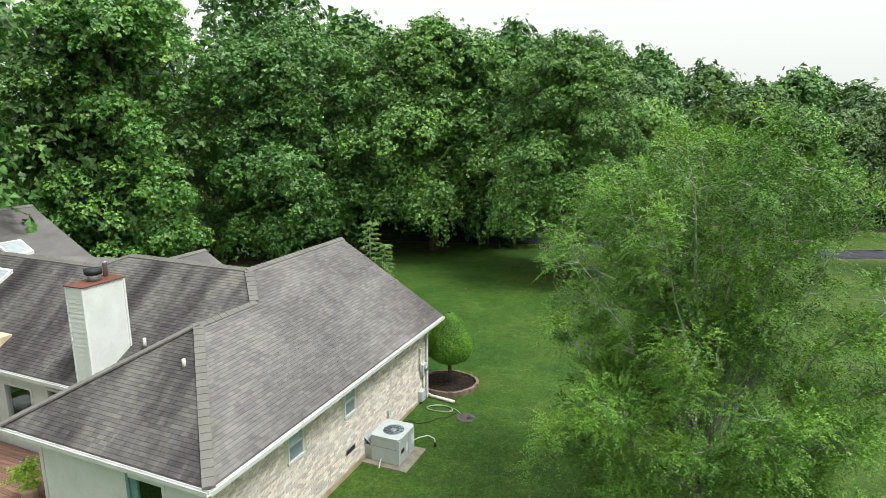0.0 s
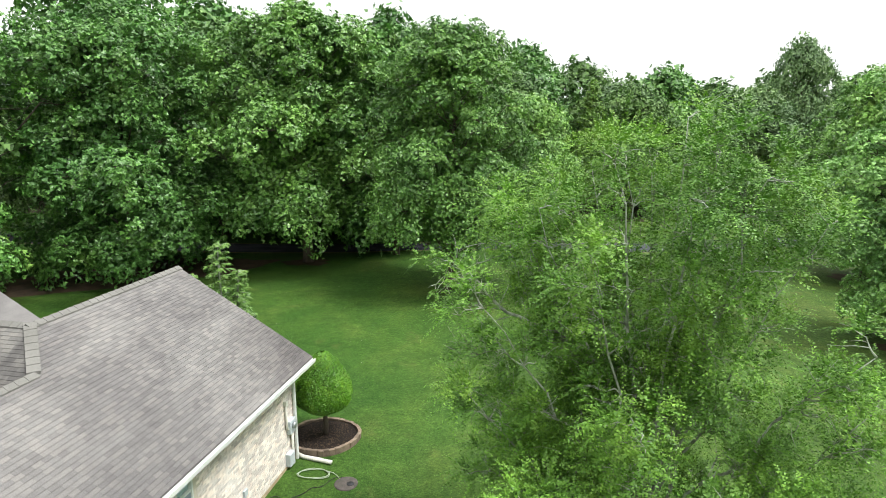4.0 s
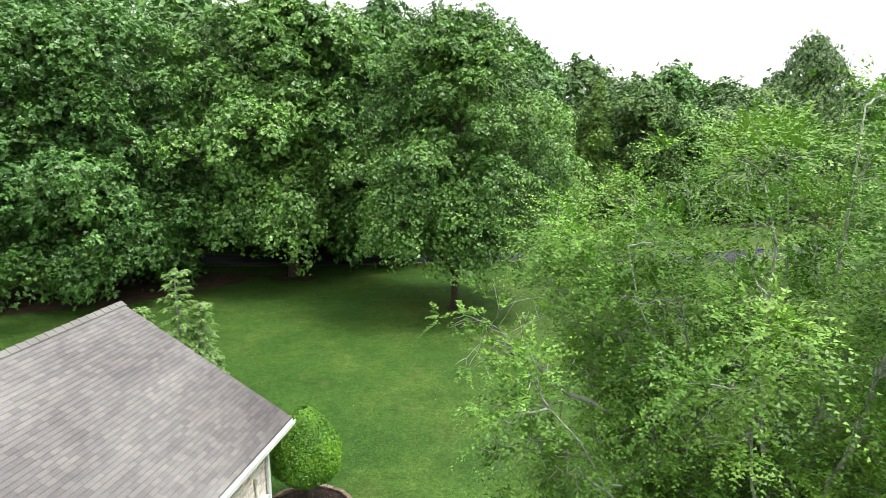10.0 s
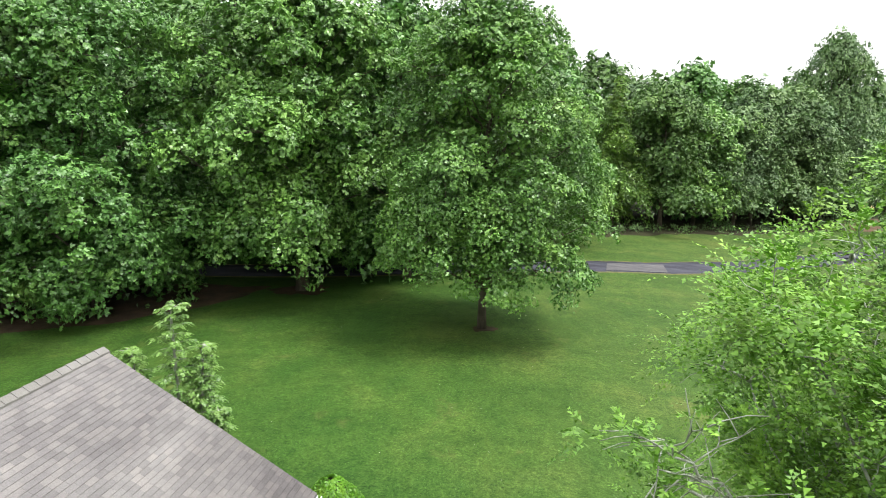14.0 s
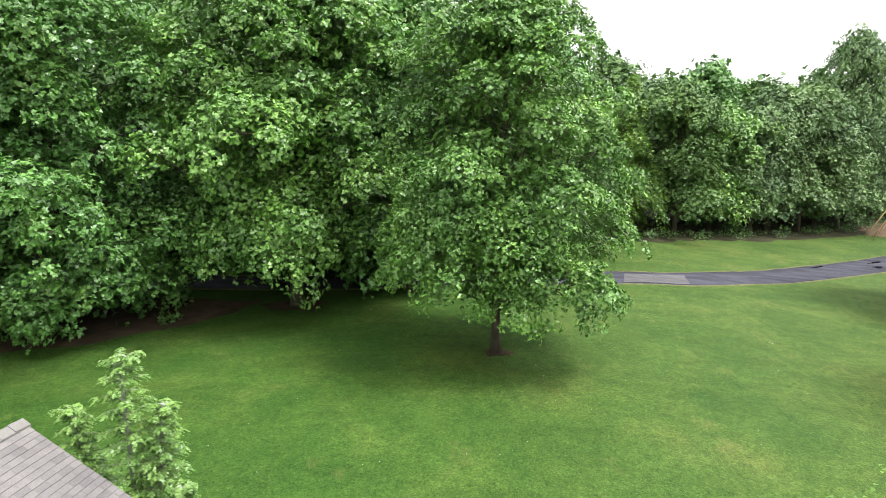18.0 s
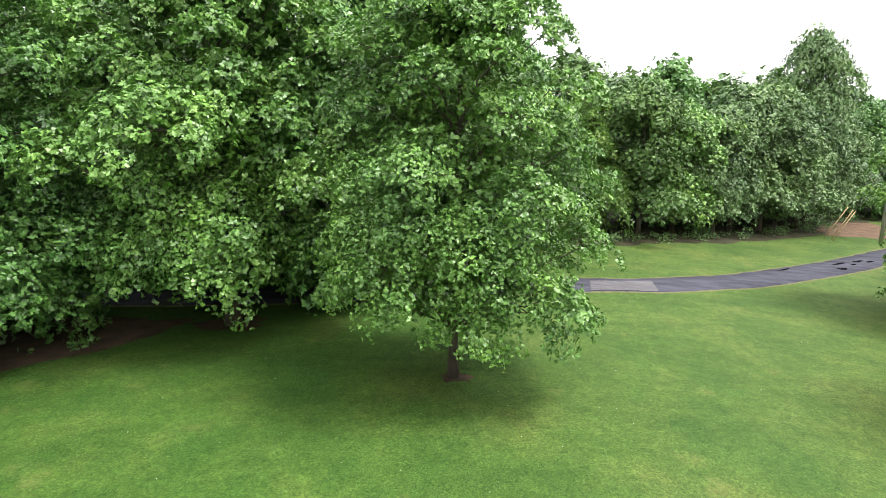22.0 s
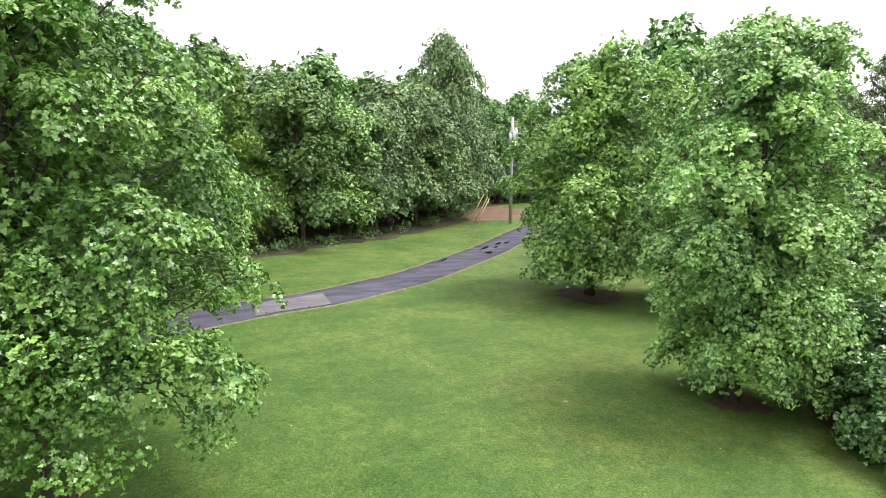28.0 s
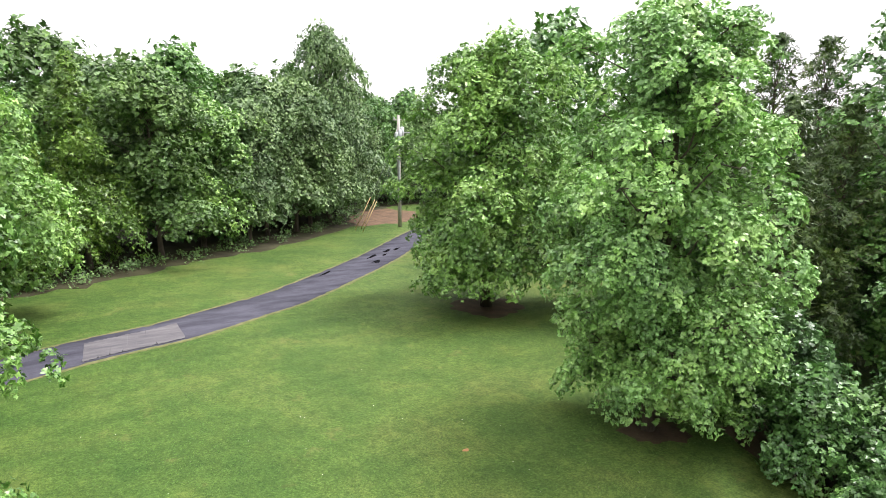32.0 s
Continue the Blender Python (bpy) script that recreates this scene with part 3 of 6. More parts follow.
# the trees round the lawn
make_tree("lawn_tree", (-1.66, 31.6), "dense dark green pear tree standing alone on the lawn", "tree", 11, 13.2, 1.85, 4.0, "column", 70, 1.3, 24, 150, 0.085, LEAF_PEAR, inner=0.7, trunk=0.15, tops=((-0.24, 0), (0.26, 0.05)), lumps=0.1, peak=0.22, twigs=200, limbs=8)
SHADE = "shade trees beside the lawn"
make_tree("maple_tree", (-11.1, 37.8), "tall pale-topped maple with drooping leafy boughs", "tree", 21, 15.0, 2.1, 6.6, "mantle", 56, 2.05, 24, 155, 0.135, LEAF_PALE, trunk=0.3, group=SHADE, twigs=120)
make_tree("maple_tree", (-20.6, 35.2), "dark green maple with boughs hanging near the ground", "tree", 22, 15.2, 0.15, 7.2, "mantle", 58, 2.1, 24, 130, 0.14, LEAF_MAPLE, trunk=0.3, group=SHADE, twigs=100)
make_tree("maple_tree", (-27.3, 28.2), "large fresh green maple with boughs over the roofs", "tree", 23, 17.8, 0.5, 6.2, "mantle", 56, 2.05, 22, 125, 0.14, LEAF_BRIGHT, trunk=0.3, group=SHADE, twigs=100)
make_tree("maple_tree", (-37.5, 25.5), "dark green maple behind the house", "tree", 24, 17.5, 1.2, 6.2, "broad", 50, 2.0, 12, 60, 0.27, LEAF_MAPLE, trunk=0.3, group=SHADE, twigs=20)
make_tree("oak_tree", (24.6, 42.5), "dense fresh green oak beside the bend of the driveway", "tree", 41, 14.4, 1.0, 4.6, "column", 60, 1.6, 20, 110, 0.135, LEAF_OAK, trunk=0.25, twigs=80, tops=((-0.3, 0.25), (0.12, -0.12), (0.3, -0.3)), lumps=0.2, peak=0.3)
make_tree("tulip_poplar_tree", (18.5, 29.0), "tall tulip poplar with broad light green leaves", "tree", 42, 13.3, 0.55, 3.75, "vase", 64, 1.25, 22, 145, 0.088, LEAF_TULIP, trunk=0.2, twigs=200, tops=((-0.22, 0.2), (0.22, -0.2), (0.05, 0.0)), lumps=0.18, peak=0.34, limbs=8, slim=0.95)
make_tree("ash_tree", (32.0, 25.6), "bluish-green leafy tree beside the shrubs", "tree", 43, 16.2, 0.6, 3.5, "broad", 60, 1.4, 14, 70, 0.16, LEAF_MAPLE, trunk=0.22, twigs=30)
make_tree("sumac_tree", (23.5, 21.2), "low bluish-green tree crowding the lawn's edge", "tree", 44, 8.0, 0.4, 3.4, "broad", 44, 1.2, 14, 80, 0.12, LEAF_BLUE, trunk=0.14, twigs=30)
HEDGE = "shrubs at the lawn's edge"
for i, (x, y, hh, rr) in enumerate(((19.6, 24.8, 3.3, 2.0), (18.3, 22.3, 2.3, 1.6), (21.8, 26.6, 4.2, 2.2), (20.6, 22.6, 3.8, 2.0), (19.0, 20.4, 2.0, 1.5))):
    make_tree("shrub", (x, y), "low bushy green shrub at the lawn's edge", "shrub", 80 + i, hh, 0.15, rr, "shrub", 26, 0.75, 13, 60, 0.10, LEAF_BLUE, trunk=0.06, twigs=30, limbs=3, group=HEDGE)
CEDARS = "cedars behind the tulip poplar"
for i, (x, y, hh, rr) in enumerate(((33.5, 32.2, 14.6, 3.6), (35.6, 30.9, 14.7, 3.6), (30.0, 28.0, 11.0, 2.9), (26.6, 28.6, 9.0, 2.6), (32.5, 36.5, 11.5, 2.6), (30.4, 30.2, 11.5, 2.8))):
    make_tree("cedar_tree", (x, y), "dark feathery cedar with brownish inner twigs", "tree", 90 + i, hh, 0.5, rr, "spire", 88, 0.95, 9, 34, 0.19, LEAF_CEDAR, trunk=0.15, twigs=30, limbs=3, slim=0.24, group=CEDARS, lumps=0.3)


def make_elm(where, seed):
    """The open many-stemmed tree beside the house: limbs that end in leafy plumes, one of them bare and lichened."""
    rng = np.random.default_rng(seed)
    x, y = where
    root = thing("elm_tree", pose(x, y, gz(x, y) - 0.05), "open feathery elm with lichened grey limbs beside the house", "tree")
    part("trunk", tubes("trunk", [([(0, 0, 0), (0.02, 0.03, 0.4), (0.05, 0.02, 0.9), (0.03, 0.05, 1.5)], [0.30, 0.2, 0.19, 0.15])], LICHEN_BARK, 10), None, root)
    lines = []
    for pts, r0 in ((((0.03, 0.03, 1.3), (-0.3, 0.6, 3.6), (-0.81, 0.8, 4.95), (-1.4, 0.6, 5.48), (-2.0, 0.58, 5.75), (-2.55, 0.5, 6.05), (-3.0, 0.42, 6.5), (-3.45, 0.35, 6.85)), 0.07),
                    (((-0.81, 0.8, 4.9), (-1.3, 0.35, 5.15), (-1.9, 0.2, 5.3), (-2.5, 0.15, 5.35), (-3.0, 0.2, 5.3)), 0.04)):
        line = catmull(np.array(pts), 4)
        line[1:-1] += rng.normal(size=(len(line) - 2, 3)) * 0.025
        lines.append((line, r0, "bare"))
    for k in range(19):
        w = k * 2.39996 + 0.4
        r = (0.25, 2.5, 1.7, 2.8, 1.1, 2.2, 2.95, 1.5, 2.6, 1.9, 2.9, 0.8, 2.3, 1.8, 2.7, 1.2, 2.0, 2.9, 1.4)[k]
        lines.append((r * math.cos(w) * 1.05, r * math.sin(w), 8.95 - 0.27 * r * r + 0.22 * rng.normal(), 0.04 + 0.02 * (r < 1.6)))
    for ex, ey, ez in ((-0.96, 1.67, 8.5), (-1.6, 1.6, 8.0), (-2.3, 1.6, 7.1), (-1.4, 0.6, 7.6), (-0.5, 0.9, 8.5), (-1.9, 2.2, 7.3)):
        lines.append((ex, ey, ez, 0.045))
    for k in range(26):
        w = k * 2.39996 + 0.9
        r = 2.3 + 0.95 * rng.uniform()
        lines.append((r * math.cos(w) * 1.05, r * math.sin(w), 1.6 + 3.9 * (k + rng.uniform()) / 26, 0.034))
    centres, outs, sizes, twig_paths = [], [], [], []
    for n_e, row in enumerate(lines):
        if row[2] == "bare":
            pts, r0 = row[:2]
            end = pts[-1]
        else:
            ex, ey, ez, r0 = row
            start, end = np.array([0.04, 0.03, 1.0 + 0.5 * rng.uniform()]), np.array([ex, ey, ez])
            t = np.linspace(0, 1, 12)[:, None]
            flare = t ** (0.8 if n_e > 26 else 1.35)
            pts = np.concatenate([start[:2] + (end[:2] - start[:2]) * flare, start[2] + (end[2] - start[2]) * t], 1)
            pts[1:-1] += rng.normal(size=(10, 3)) * 0.06
        n = len(pts)
        part("limb", tubes("limb", [(pts, np.linspace(r0, 0.007, n))], LICHEN_BARK, 7), None, root)
        bare = row[2] == "bare"
        for b in range(20 if bare else 17):
            u = rng.uniform(0.5 if bare else 0.42, 1.0) if b else 1.0
            i = min(n - 1, int(u * (n - 1) + 0.5))
            a = pts[i]
            away = unit(np.array([a[0], a[1], 0.0]) * 0.28 + rng.normal(size=3) * np.array([0.8, 0.8, 0.5]) + np.array([0, 0, 0.5]))
            reach = rng.uniform(0.3, 0.75) * (0.75 if bare else 1.15 - 0.45 * u)
            e2 = a + away * reach
            if b:
                twig_paths.append(limb_path(rng, a, e2, 0.008 if bare else 0.016, 0.004, 0.05, 0.07, 6))
                bp = twig_paths[-1][0]
                for q in range(3):
                    e3 = bp[2 + q] + unit(away * 0.7 + rng.normal(size=3)) * rng.uniform(0.2, 0.5)
                    twig_paths.append(limb_path(rng, bp[2 + q], e3, 0.006, 0.003, 0.05, 0.05, 4))
            centres.append(e2)
            outs.append(unit(away + np.array([0.15 * a[0], 0.15 * a[1], 0.25])))
            sizes.append((0.15 if bare else 0.40) * rng.uniform(0.7, 1.3))
    tagged(part("brushwood", tubes("brushwood", twig_paths, LICHEN_BARK, 4), None, root), kind="stuff")
    centres, outs, sizes = np.array(centres), unit(np.array(outs)), np.array(sizes)
    shoots = np.maximum(5, 34 * (sizes / 0.36) ** 1.6).astype(int)
    k = np.repeat(np.arange(len(centres)), shoots)
    way = unit(outs[k] * 0.55 + rng.normal(size=(len(k), 3)) * np.array([0.8, 0.8, 0.55]) + np.array([0, 0, 0.22]))
    base = centres[k] + way * (sizes[k] * rng.uniform(0.1, 0.75, len(k)))[:, None]
    pos, normal, size, way = sprigs(rng, base, way, 0.30 * sizes[k] / 0.36 + 0.06, 13, 0.058, 0.05, 0.35)
    part("crown", leaves_mesh("crown", pos, normal, size, LEAF_ELM, rng, None, 0.6, way), None, root)
    return root


make_elm((3.05, 11.6), 31)


def make_sapling(where, seed):
    rng = np.random.default_rng(seed)
    x, y = where
    root = thing("hemlock_sapling", pose(x, y, gz(x, y) - 0.03), "young pale green conifer with layered drooping sprays beside the gable", "tree")
    base, ways, lens, twigs_ = [], [], [], []
    for k, (ex, ey, ez, r, bend) in enumerate(((0.05, 0.0, 5.2, 0.8, 0.3), (0.6, 0.05, 4.4, 0.62, 0.14), (-0.95, 0.15, 4.2, 0.5, -0.18), (0.95, -0.3, 3.2, 0.65, 0.1), (-0.5, -0.5, 3.3, 0.65, -0.1), (0.2, 0.7, 3.5, 0.65, 0.1))):
        pts = np.array([(0, 0, 0.1), (0.35 * ex, 0.35 * ey, 0.35 * ez), (0.8 * ex, 0.8 * ey, 0.72 * ez), (ex, ey, ez), (ex + 0.45 * bend, ey, ez + 0.1), (ex + bend, ey, ez + 0.06)])
        line = catmull(pts, 5)
        run = np.concatenate([[0], np.cumsum(np.linalg.norm(np.diff(line, axis=0), axis=1))])
        part("stem", tubes("stem", [(line, np.linspace(0.05, 0.006, len(line)))], LICHEN_BARK, 7), None, root)
        for q in range(110):
            s_ = 0.14 + 0.86 * q / 110
            a = np.array([np.interp(s_ * run[-1], run, line[:, c_]) for c_ in range(3)])
            w = q * 2.39996 + k
            away = np.array([math.cos(w), math.sin(w), 0.25])
            ln = r * max(1.0 - s_, 0.0) ** 0.85 * rng.uniform(0.65, 1.25) + 0.13
            path = limb_path(rng, a, a + away * ln + np.array([0, 0, -0.25 * ln * ln]), 0.008, 0.003, 0.10, 0.02, 5)
            twigs_.append(path)
            for u in range(1, 5):
                for sgn in (-1, 1):
                    base.append(path[0][u])
                    ways.append((away[0] - sgn * 0.8 * away[1], away[1] + sgn * 0.8 * away[0], 0.05))
                    lens.append(0.07 + 0.42 * min(ln, 0.6) * (1 - 0.15 * u))
    tagged(part("brushwood", tubes("brushwood", twigs_, LICHEN_BARK, 4), None, root), kind="stuff")
    pos, normal, size, way = sprigs(rng, np.array(base), np.array(ways, float), np.array(lens), 13, 0.064, 0.034, 0.5)
    part("crown", leaves_mesh("crown", pos, normal, size, LEAF_SAPLING, rng, None, 0.55, way), None, root)


make_sapling((-7.85, 18.85), 33)

# woodland beyond the driveway and round the lawn, partly added unseen: a few builds, copied
KINDS = ((12.6, 1.5, 4.0, "broad", LEAF_WOOD, 0.75), (11.8, 1.4, 3.9, "broad", LEAF_GREY, 0.75), (13.2, 1.5, 3.5, "pyramid", LEAF_WOOD, 0.62),
         (12.4, 0.7, 2.9, "cone", LEAF_OLIVE, 0.3), (11.2, 1.3, 3.8, "broad", LEAF_OAK, 0.62), (13.4, 0.5, 4.0, "broad", LEAF_MAPLE, 0.8))
wood = [make_tree("woodland_tree", (-300 - 30 * i, -300), ("dense dark green woodland tree", "grey-green woodland tree", "tall dark woodland tree", "olive feathery cedar in the woodland edge", "fresh green woodland tree", "broad dark maple in the wood")[i] + " behind the driveway", "tree", 60 + i, hh, lo, rr, pf, 38, 1.7, 17, 64, 0.175, mt, trunk=0.17, twigs=10, limbs=3, slim=sl, group="woodland edge") for i, (hh, lo, rr, pf, mt, sl) in enumerate(KINDS)]
wood += [make_tree("woodland_tree", (-300 - 30 * i, -350), ("dark green woodland tree", "grey-green woodland tree", "dark woodland tree")[i] + " deep in the wood, some added unseen", "tree", 70 + i, hh, lo, rr, pf, 34, 1.8, 12, 40, 0.25, mt, trunk=0.17, twigs=0, limbs=2, slim=sl, group="woodland") for i, (hh, lo, rr, pf, mt, sl) in enumerate((KINDS[0], KINDS[1], KINDS[5]))]
rng = np.random.default_rng(5)
EDGE = catmull([(-60, 64), (-45, 58), (-30, 55), (-12, 54), (0, 54), (4.3, 54.8), (8, 56), (13.2, 59), (21.8, 63), (32.3, 70.5), (38, 76.5), (45, 83), (56, 88), (70, 88), (84, 84)], 10)
spots = []
for row, (off, gap) in enumerate(((2.6, 3.6), (7.0, 5.0), (13, 6.5))):
    last = None
    for p in EDGE:
        q = p + np.array([-0.35, 1.0]) * off
        if last is None or np.linalg.norm(q - last) > gap:
            last = q
            spots.append((q[0] + 0.6 * rng.normal(), q[1] + 0.6 * rng.normal(), row, rng.uniform(0.82, 1.08) * (1.03 + 0.10 * row)))
spots += [(39, 50, 2, 1.25), (46, 44, 2, 1.2), (40, 38, 2, 1.0), (38.5, 25, 2, 1.12), (36, 17, 2, 1.1), (46, 33, 3, 1.1), (45, 20, 3, 1.15), (29, 17, 1, 1.0), (33, 9, 1, 1.1), (30, 38, 1, 0.85),
          (-30, 48, 1, 1.7), (-38, 42, 2, 1.4), (-22, 50, 2, 1.4), (-46, 34, 2, 1.45), (-14, 50, 1, 1.15), (-45, 20, 2, 1.4), (-52, 26, 3, 1.5), (-33, 36.5, 1, 1.25), (-5, 52, 1, 1.0), (-56, 12, 2, 1.4),
          (50, 58, 2, 1.1), (56, 66, 2, 1.0), (60, 50, 3, 1.2), (34.3, 75.5, 1, 1.51), (-7.2, 46.3, 0, 1.2), (-1, 47.8, 0, 1.05), (-13.5, 45.8, 0, 1.2), (-20, 46, 0, 1.25), (-3.8, 51, 0, 1.2), (-6.0, 39.8, 0, 1.001), (3.2, 51, 0, 0.9)]
# Unseen ring of trees added behind the camera to block low skylight
for k in range(26):
    w = radians(150 + 8.4 * k)
    rr_ = 40 + 5 * rng.normal()
    spots.append((4 + rr_ * math.cos(w), 8 + rr_ * math.sin(w), 2, 1.1 + 0.12 * rng.normal()))
pick_from = [0, 1, 2, 0, 1, 5, 0, 2, 1, 4]
for n_s, (x, y, row, sc) in enumerate(spots):
    kind_n = pick_from[rng.integers(0, 10)]
    if 3.5 < x < 10.5 and y < 64:
        kind_n = 3
        sc = sc * 0.86
    if row >= 2 or (row == 1 and y > 55):
        kind_n = 6 + n_s % 3
    if sc > 1.5 or sc == 1.001:
        kind_n = 1 if x > 0 else 5
    if 12 < x < 16 and row == 0:
        kind_n = 0
    if 19 < x < 32 and row == 0:
        kind_n = 1
    slim_ = 0.66 if sc == 1.51 else 1
    copy_thing(wood[kind_n], pose(x, y, gz(x, y) - 0.1, 0, 0, rng.uniform(0, 360)) @ Matrix.Diagonal((sc * slim_, sc * slim_, sc * rng.uniform(0.92, 1.12) * (1.08 if slim_ < 1 else 1), 1)))
for o in wood:
    for ch in list(o.children):
        bpy.data.objects.remove(ch)
    bpy.data.objects.remove(o)

# far woods all round, one belt of clumps, and a low ridge behind them
rng = np.random.default_rng(9)
n_far = 600
w = rng.uniform(0, 2 * math.pi, n_far)
r = rng.uniform(125, 330, n_far)
fc = np.stack([r * np.cos(w), 20 + r * np.sin(w), np.zeros(n_far)], 1)
fc[:, 2] = ground_z(fc[:, 0], fc[:, 1]) + rng.uniform(1.5, 11.5, n_far)
fo = unit(np.stack([-np.cos(w), -np.sin(w), 0.5 + 0 * w], 1))
pos, normal, size = foliage(rng, fc, fo, 60, 5.0, 1.5, 0.8, 0.6)
far_woods = new("far_woods", leaves_mesh("far_woods", pos, normal, size, LEAF_WOOD, rng, False, 0.7))
tagged(far_woods, "belt of distant green woods on the horizon", "woods", kind="stuff")

# brush under the woodland edge
lows = []
for p in EDGE[20:140]:
    for _ in range(3):
        lows.append((p[0] + rng.normal() * 0.8 - 0.4, p[1] + 1.6 + rng.normal() * 0.6))
lows = np.array(lows)
uc = np.concatenate([lows, (ground_z(lows[:, 0], lows[:, 1]) + rng.uniform(0.05, 0.5, len(lows)))[:, None]], 1)
pos, normal, size = foliage(rng, uc, unit(np.tile([0.2, -1, 0.6], (len(uc), 1))), 30, 0.6, 0.17, 0.7, 0.5)
brush = new("underbrush", leaves_mesh("underbrush", pos, normal, size, LEAF_WOOD, rng, False))
tagged(brush, "low green brush along the foot of the wood", "brush", kind="stuff")

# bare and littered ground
# The wood's floor, with its shade put into the dark colour
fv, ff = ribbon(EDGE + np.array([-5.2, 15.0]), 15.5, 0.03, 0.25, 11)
forest_floor = new("forest_floor", mesh_of("forest_floor", fv, ff, SHADE_BROWN, True))
tagged(forest_floor, "ground under the wood, coloured dark for its shade", "ground", kind="structure")
patch("leaf_litter", (42.5, 77.5), (9, 4.2), LITTER, 0.06, "brown leaf litter beyond the pole", "ground", turn=38, ragged=0.15, seed=5)
patch("bare_soil", (-20.6, 34.6), (8.4, 3.3), SOIL, 0.02, "bare brown soil under the maples", "ground", turn=28, ragged=0.12, seed=6, rings=7, n=70)
patch("bare_soil", (-11.1, 37.7), (1.6, 1.2), SOIL, 0.018, "bare soil round the maple's foot", "ground", seed=7, ragged=0.3)
patch("bare_soil", (-1.66, 31.55), (0.55, 0.42), SOIL, 0.02, "ring of bare soil round the lawn tree's foot", "ground", seed=8, ragged=0.3)
patch("bare_soil", (18.6, 28.9), (1.25, 1.0), SOIL, 0.02, "bare reddish soil round the tulip poplar", "ground", seed=9, ragged=0.25)
patch("bare_soil", (20.2, 24.0), (1.7, 5.0), SOIL, 0.018, "bare soil under the shrubs", "ground", turn=-25, seed=10, ragged=0.15)
patch("bare_soil", (24.6, 42.4), (2.4, 2.0), SOIL, 0.018, "bare shaded soil under the oak", "ground", seed=12, ragged=0.2)
patch("worn_spot", (12.6, 31.2), (0.16, 0.1), CLAY, 0.012, "small worn orange clay spot in the lawn", "ground", seed=13, n=14, rings=2)

# ---- house: own axes, x to the east wall's eave, y along it ----
def stain(material, scale, stretch, low, high, tone):
    """Dark algae stains of their own ragged shape over a material's colour."""
    nt = material.node_tree
    b = nt.nodes["Principled BSDF"]
    col = b.inputs["Base Color"].links[0].from_socket
    link(nt, blend(nt, 1.0, col, ramp(nt, noise_tex(nt, scale, 5, 0.6, stretch), [(low, tone), (high, (1, 1, 1))]), "MULTIPLY"), b.inputs["Base Color"])


SHINGLE = surface("asphalt_shingle", (0.236, 0.224, 0.218), (0.152, 0.143, 0.143), 0.4, 45, 0.92, vary=0.24, bump=0.4, spec=0.15)
CAP = surface("ridge_cap_shingle", (0.205, 0.197, 0.186), (0.155, 0.148, 0.138), 1.5, 45, 0.92, bump=0.4, spec=0.15)
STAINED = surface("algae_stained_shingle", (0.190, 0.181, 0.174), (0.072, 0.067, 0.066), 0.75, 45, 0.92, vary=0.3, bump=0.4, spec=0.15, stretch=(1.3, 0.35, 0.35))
WHITE_TRIM = surface("white_painted_trim", (0.78, 0.79, 0.78), (0.66, 0.67, 0.66), 3, 40, 0.45, bump=0.03, fine_amount=0.1)
SIDING = surface("white_siding", (0.74, 0.76, 0.74), (0.64, 0.66, 0.64), 2, 30, 0.6, bump=0.05, fine_amount=0.12)
stain(SHINGLE, 0.5, (1.6, 0.45, 1), 0.38, 0.58, (0.74, 0.73, 0.75))


def stain_round(material, place, near, far, tone):
    """A ragged dark algae stain spreading from one spot."""
    nt = material.node_tree
    b = nt.nodes["Principled BSDF"]
    col = b.inputs["Base Color"].links[0].from_socket
    geo = nt.nodes.new("ShaderNodeNewGeometry")
    away = nt.nodes.new("ShaderNodeVectorMath")
    away.operation = "DISTANCE"
    away.inputs[1].default_value = place
    link(nt, geo.outputs["Position"], away.inputs[0])
    ragged = nt.nodes.new("ShaderNodeMath")
    ragged.operation = "MULTIPLY_ADD"
    ragged.inputs[1].default_value = -3.0
    link(nt, noise_tex(nt, 1.1, 5, 0.65, (1.6, 0.6, 1)), ragged.inputs[0])
    link(nt, away.outputs["Value"], ragged.inputs[2])
    amount = nt.nodes.new("ShaderNodeMapRange")
    for key, v_ in (("From Min", near), ("From Max", far), ("To Min", 1.0), ("To Max", 0.0)):
        amount.inputs[key].default_value = v_
    link(nt, ragged.outputs[0], amount.inputs["Value"])
    link(nt, blend(nt, amount.outputs[0], col, blend(nt, 1.0, col, tone, "MULTIPLY")), b.inputs["Base Color"])


stain_round(SHINGLE, (-4.4, 16.9, 2.9), -0.9, 1.7, (0.62, 0.60, 0.61))
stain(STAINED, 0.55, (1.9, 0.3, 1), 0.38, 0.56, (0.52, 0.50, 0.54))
BRICK = surface("pale_brick", (0.86, 0.80, 0.755), (0.66, 0.565, 0.52), 5, 60, 0.92, vary=0.35, bump=0.3)
MORTAR = surface("sandy_mortar", (0.68, 0.62, 0.54), (0.58, 0.52, 0.44), 6, 50, 0.95)
FOOTING = surface("stained_footing", (0.52, 0.42, 0.28), (0.36, 0.27, 0.17), 3, 40, 0.95)
CONCRETE = surface("weathered_concrete", (0.30, 0.27, 0.22), (0.19, 0.165, 0.13), 4, 40, 0.92)
AC_GREY = surface("grey_enamel", (0.52, 0.56, 0.56), (0.45, 0.49, 0.49), 3, 60, 0.45, bump=0.02, fine_amount=0.1)
GALV = surface("galvanised_steel", (0.52, 0.54, 0.56), (0.40, 0.42, 0.44), 6, 60, 0.4, metal=0.7, bump=0.03)
DARK = surface("dark_metal", (0.035, 0.035, 0.038), (0.02, 0.02, 0.022), 6, 60, 0.5)
